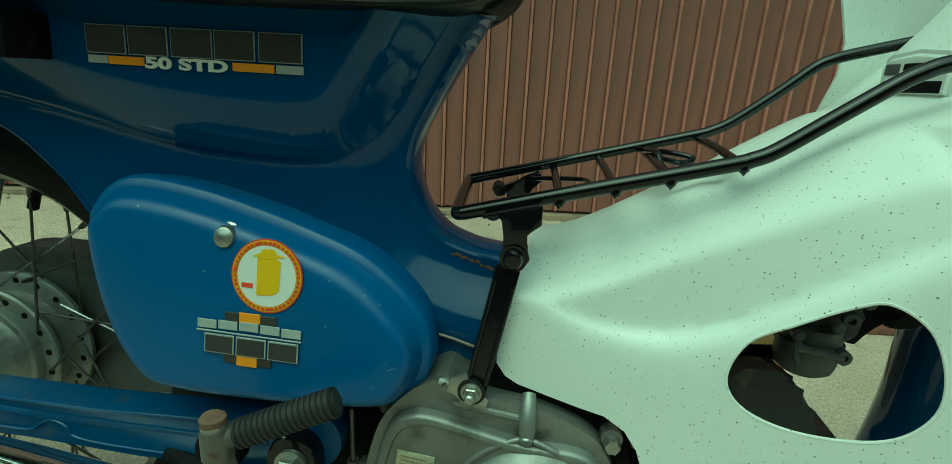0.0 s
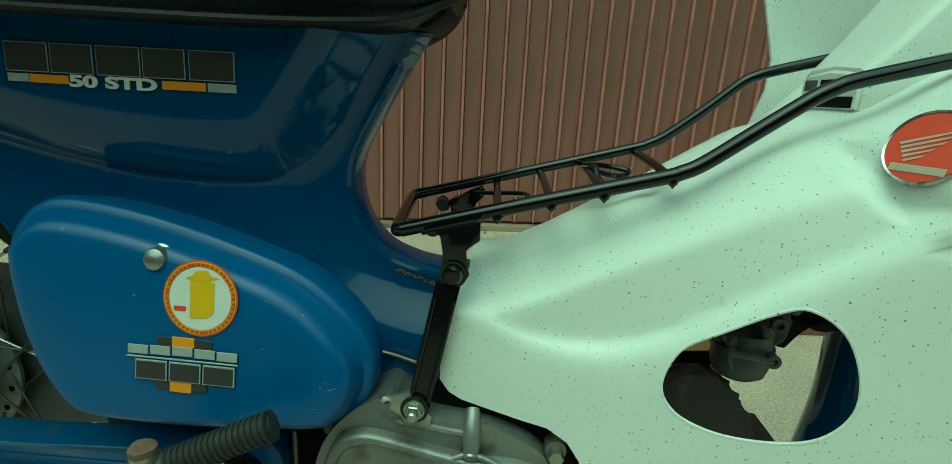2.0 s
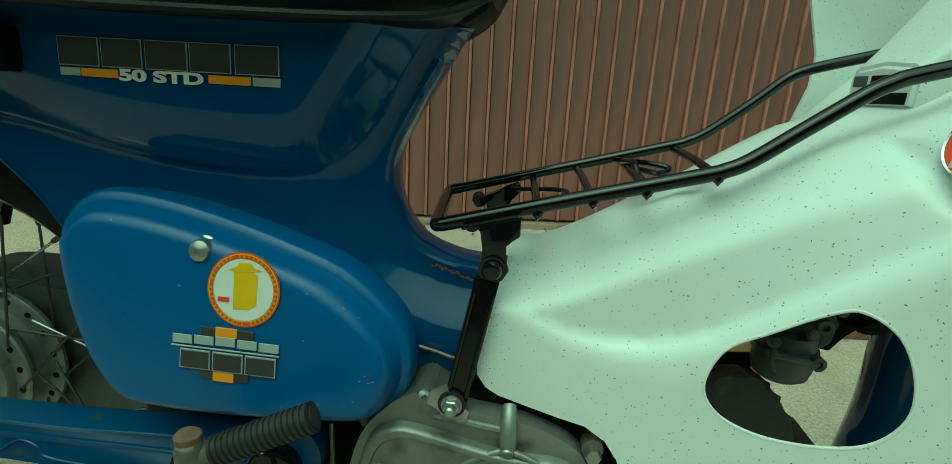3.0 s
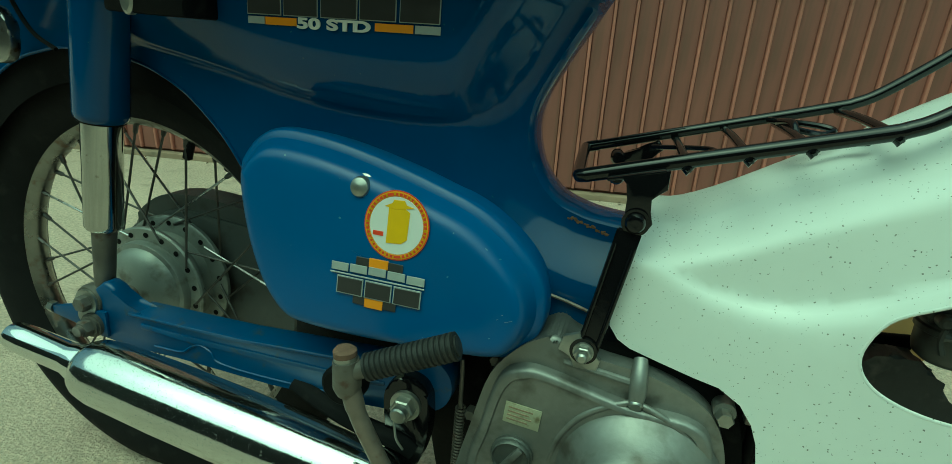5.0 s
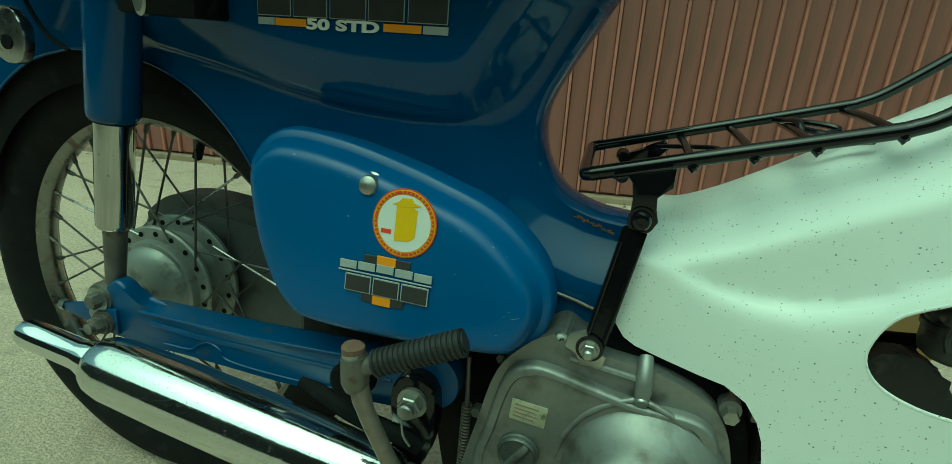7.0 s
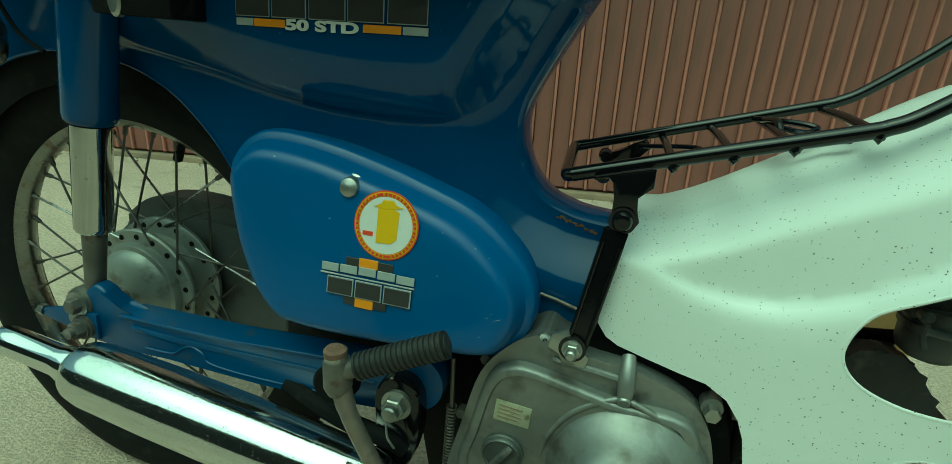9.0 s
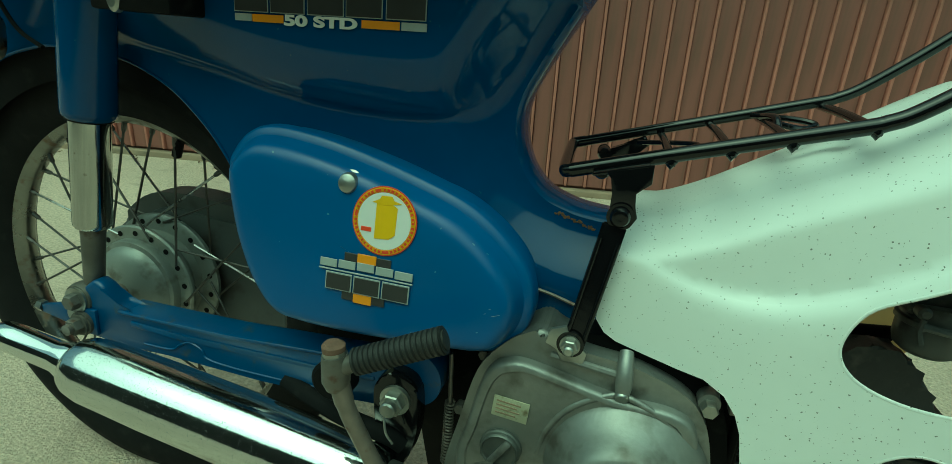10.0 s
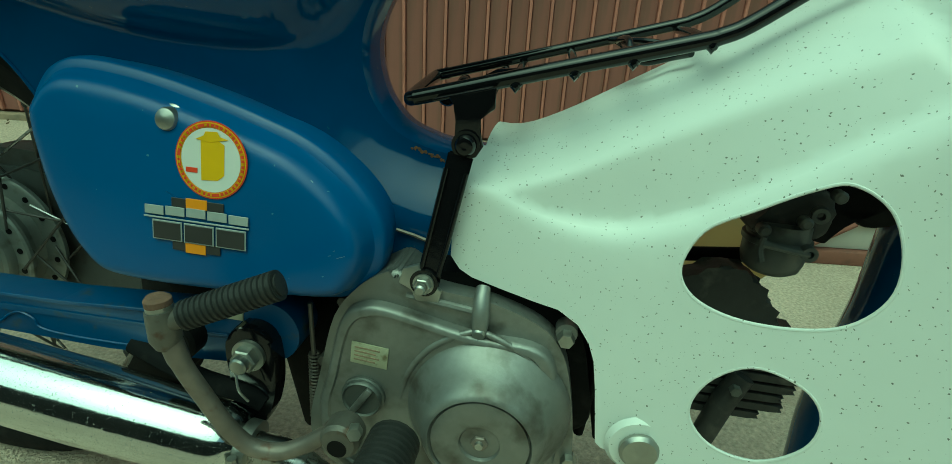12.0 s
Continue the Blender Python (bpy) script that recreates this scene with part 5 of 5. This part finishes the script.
def build_rack():
    rk = new("centre_rack")
    rk.parent = bike
    rk["label"] = "black tubular luggage rack over the tunnel"
    NY, FY = -0.074, 0.056
    near = [(0.5115, NY, 0.5155), (0.60, NY, 0.5415), (0.700, NY, 0.5705), (0.716, NY, 0.576), (0.732, NY, 0.5845), (0.765, NY, 0.610), (0.797, NY, 0.6345), (0.812, NY, 0.6435), (0.828, NY, 0.6500), (0.893, NY, 0.6690), (0.97, NY, 0.690)]
    far = [(0.5005, FY, 0.5195), (0.60, FY, 0.5490), (0.703, FY, 0.5800), (0.720, FY, 0.5860), (0.738, FY, 0.5965), (0.772, FY, 0.6250), (0.797, FY, 0.6480), (0.809, FY, 0.6550), (0.825, FY, 0.6610), (0.88, FY, 0.677)]
    part("rail", tube(curve_points(near, 4), 0.0058, 16), BLACK_GLOSS, rk, "glossy black bent rail")
    part("rail", tube(curve_points(far, 4), 0.0050, 16), BLACK_GLOSS, rk)
    part("end_bar", tube(curve_points([(0.5215, NY, 0.5183), (0.5105, NY + 0.002, 0.5150), (0.5065, NY + 0.010, 0.5142), (0.5020, -0.01, 0.5160), (0.4985, FY - 0.010, 0.5180), (0.5005, FY - 0.001, 0.5195), (0.510, FY, 0.5223)], 5), 0.0055, 14), BLACK_GLOSS, rk)
    for x0, z0, x1, z1 in ((0.585, 0.532, 0.580, 0.538), (0.625, 0.544, 0.621, 0.552), (0.663, 0.555, 0.662, 0.562), (0.711, 0.570, 0.709, 0.578)):
        part("cross_bar", tube(curve_points([(x0, NY - 0.003, z0 - 0.002), (x0, NY + 0.004, z0 + 0.001), ((x0 + x1) / 2, -0.01, (z0 + z1) / 2 + 0.002), (x1, FY, z1)], 4), 0.0036, 10), BLACK_GLOSS, rk)
        part("bar_foot", tube([(x0 - 0.004, NY - 0.001, z0 + 0.001), (x0, NY - 0.002, z0 - 0.0025), (x0 + 0.004, NY - 0.001, z0 + 0.002)], [0.002, 0.0036, 0.002], 8), BLACK_GLOSS, rk)
    part("strap_hook", tube(curve_points([(0.660, 0.035, 0.565), (0.665, 0.005, 0.567), (0.6675, -0.010, 0.558), (0.677, -0.022, 0.553), (0.695, -0.028, 0.5585), (0.705, -0.045, 0.563)], 5), 0.0032, 10), BLACK_GLOSS, rk)
    part("strap_hook", tube(curve_points([(0.653, 0.040, 0.565), (0.681, 0.012, 0.567), (0.695, 0.002, 0.565), (0.685, -0.004, 0.561), (0.669, 0.008, 0.562)], 5), 0.0026, 8), BLACK_GLOSS, rk)
    part("inner_wire", tube(curve_points([(0.520, NY + 0.016, 0.517), (0.545, NY + 0.018, 0.524), (0.60, NY + 0.045, 0.536), (0.606, NY + 0.07, 0.539), (0.56, FY - 0.03, 0.531)], 5), 0.0022, 8), BLACK_GLOSS, rk)
    # head plate, strut and bolts
    plate = [(0.5385, 0.5215), (0.545, 0.5175), (0.5475, 0.505), (0.5475, 0.492), (0.5455, 0.484), (0.552, 0.478), (0.563, 0.480), (0.568, 0.489), (0.564, 0.498), (0.563, 0.508), (0.574, 0.516), (0.5735, 0.531)]
    part("head_plate", prism(plate, -0.0915, -0.088, 0.001), BLACK_GLOSS, rk, "black mounting plate")
    part("head_flange", prism([(0.530, 0.5165), (0.571, 0.5285), (0.5705, 0.5310), (0.5295, 0.519)], -0.0915, -0.055, 0.001), BLACK_GLOSS, rk)
    part("far_plate", prism([(0.535, 0.520), (0.556, 0.528), (0.566, 0.536), (0.572, 0.528), (0.560, 0.520), (0.556, 0.500), (0.540, 0.500)], 0.035, 0.050, 0.002), BLACK_GLOSS, rk, "black far mounting plate")
    for x, y, z in ((0.534, -0.055, 0.518), (0.530, 0.036, 0.518)):
        part("rail_bush", lathe([(0, 0), (0.0058, 0), (0.0066, 0.003), (0.0066, 0.018), (0.0050, 0.021), (0, 0.021)], (x, y, z), (0.1, -1, 0), 18), BLACK_GLOSS, rk)
    a, b = Vector((0.5525, -0.0905, 0.482)), Vector((0.5355, -0.1050, 0.379))
    d = (b - a).normalized()
    s = Vector((-d.z, 0, d.x))
    def strut(w0, w1, lift, thick):
        bm = bmesh.new()
        f = Vector((0, -1, 0))
        lo = [bm.verts.new(p + s * w + f * h) for p, w, h in ((a, -w0, lift), (a, w0, lift), (b, w1, lift), (b, -w1, lift))]
        hi = [bm.verts.new(v.co + f * thick) for v in lo]
        bm.faces.new(lo)
        bm.faces.new(hi[::-1])
        for i in range(4):
            bm.faces.new((lo[i], lo[(i + 1) % 4], hi[(i + 1) % 4], hi[i]))
        bmesh.ops.bevel(bm, geom=bm.edges[:], offset=0.0012, segments=2, affect="EDGES")
        return bm
    part("strut", strut(0.0095, 0.0090, 0.0, 0.004), BLACK_GLOSS, rk, "black channel strut")
    for side in (-1, 1):
        part("strut_fold", tube([a + s * side * 0.0075 + Vector((0, -0.005, 0)) + d * 0.012, b + s * side * 0.0070 + Vector((0, -0.005, 0)) - d * 0.012], 0.0021, 10), BLACK_GLOSS, rk)
    part("strut_head", lathe([(0, 0), (0.0105, 0), (0.0105, 0.0025), (0, 0.0025)], (0.5555, -0.0915, 0.489), sides=28), BLACK_GLOSS, rk)
    part("strut_bolt", lathe([(0, 0), (0.0078, 0), (0.0078, 0.003), (0.0060, 0.0055), (0.002, 0.0062), (0, 0.0055)], (0.5555, -0.094, 0.489), sides=24), BLACK_GLOSS, rk, "black button bolt")
    ft = part("strut_foot", lathe([(0, 0), (0.0110, 0), (0.0110, 0.003), (0, 0.003)], (0.534, -0.1085, 0.3835), sides=28), BLACK_GLOSS, rk)
    part("foot_washer", lathe([(0, 0), (0.0082, 0), (0.0082, 0.002), (0, 0.002)], (0.534, -0.1115, 0.3835), sides=26), STEEL, rk)
    part("foot_nut", hexagon((0.534, -0.1135, 0.3835), 0.0070, 0.0055), STEEL, rk, "bright zinc nut")
    part("foot_stud", lathe([(0, 0), (0.0042, 0), (0.0042, 0.004), (0.003, 0.0055), (0, 0.0055)], (0.534, -0.1195, 0.3835), sides=16), STEEL, rk)
    part("foot_tab", prism([(0.514, 0.380), (0.517, 0.393), (0.529, 0.398), (0.536, 0.386), (0.548, 0.378), (0.546, 0.368), (0.528, 0.367), (0.525, 0.377)], -0.1105, -0.106, 0.001), STEEL, rk, "bare steel tab")


def build_tail_bits():
    """Parts of the rear lamp bracket and indicator that show behind the shock."""
    br = part("indicator_bracket", prism(smooth_outline([(-0.110, 0.585), (-0.095, 0.603), (-0.068, 0.600), (-0.058, 0.575), (-0.066, 0.552), (-0.088, 0.548), (-0.106, 0.562)], 4), -0.094, -0.082, 0.003), CHROME_OLD, bike, "dull chrome indicator bracket")
    part("bracket_hole", lathe([(0, 0), (0.0075, 0), (0.0075, 0.001), (0, 0.001)], (-0.082, -0.0943, 0.569), sides=20), BLACK_DULL, br)
    ar = part("indicator_stem", tube([(-0.120, -0.098, 0.600), (-0.090, -0.100, 0.616), (-0.060, -0.095, 0.632)], [0.008, 0.009, 0.009], 20), CHROME, bike, "chrome indicator stem")
    part("stem_bolt", lathe([(0, 0), (0.0065, 0), (0.0065, 0.004), (0, 0.004)], (-0.088, -0.110, 0.607), sides=16), BLACK_DULL, ar)
    part("wiring", tube(curve_points([(-0.085, -0.078, 0.640), (-0.062, -0.082, 0.605), (-0.045, -0.080, 0.580), (-0.020, -0.078, 0.566)], 5), 0.0022, 8), BLACK_DULL, bike, "black lamp wire")
    part("shock_cap", lathe([(0, 0), (0.016, 0), (0.018, 0.006), (0.012, 0.012), (0, 0.014)], (0.048, -0.104, 0.632), (0, -1, 0.1), 24), CHROME_OLD, bike, "chrome upper shock nut")


def build_litter():
    rng = random.Random(11)
    bm = bmesh.new()
    for i in range(150):
        x = rng.uniform(-2.4, 2.2)
        p = wall_pose @ Vector((x, -0.035 - abs(rng.gauss(0, 0.035)), 0))
        r = rng.uniform(0.004, 0.014)
        m = Matrix.Translation((p.x, p.y, 0.0175 + rng.uniform(0, 0.004))) @ Euler((rng.uniform(-0.4, 0.4), rng.uniform(-0.4, 0.4), rng.uniform(0, 6.3))).to_matrix().to_4x4()
        vs = [bm.verts.new(m @ Vector(q)) for q in ((-r, 0, 0), (-r * 0.2, -r * 0.45, 0.001), (r, 0, 0.002), (-r * 0.1, r * 0.4, 0))]
        bm.faces.new(vs)
    bmesh.ops.solidify(bm, geom=bm.faces[:], thickness=0.0005)
    ob = part("leaf_litter", bm, LITTER, None, smooth=False)
    tagged(ob, "scattered dry brown leaf bits along the wall foot", "litter", kind="stuff")


build_litter()
build_tail_bits()
shell_ob = build_shell()
build_tank_badge(shell_ob)
build_side_cover()
build_seat()
build_rear_wheel()
build_chain_case()
build_shock()
build_swingarm()
build_muffler()
build_kick_starter()
build_engine()
build_leg_shield()
build_rack()


# ---- red frame standing by the wall ----
def build_red_frame():
    root = new("pallet_frame")
    root.matrix_world = pose(1.40, 0.90, 0.013, 0, 0, 7)
    tagged(root, "low red-oxide steel frame with pale boards on the ground", "frame")
    part("bottom_rail", box(-0.6, 1.2, -0.02, 0.02, 0.0, 0.035, 0.004), RED_RAIL, root)
    part("top_rail", box(-0.6, 1.2, -0.02, 0.02, 0.105, 0.14, 0.004), RED_RAIL, root)
    for i in range(3):
        part("board", box(-0.5 + i * 0.55, -0.5 + i * 0.55 + 0.5, 0.0, 0.018, 0.036, 0.104, 0.002), PALE_BOARD, root)
    for x in (-0.2, 0.35, 0.9):
        part("brace", tube([(x, -0.012, 0.03), (x + 0.12, -0.012, 0.11)], 0.012, 8), RED_RAIL, root)


build_red_frame()
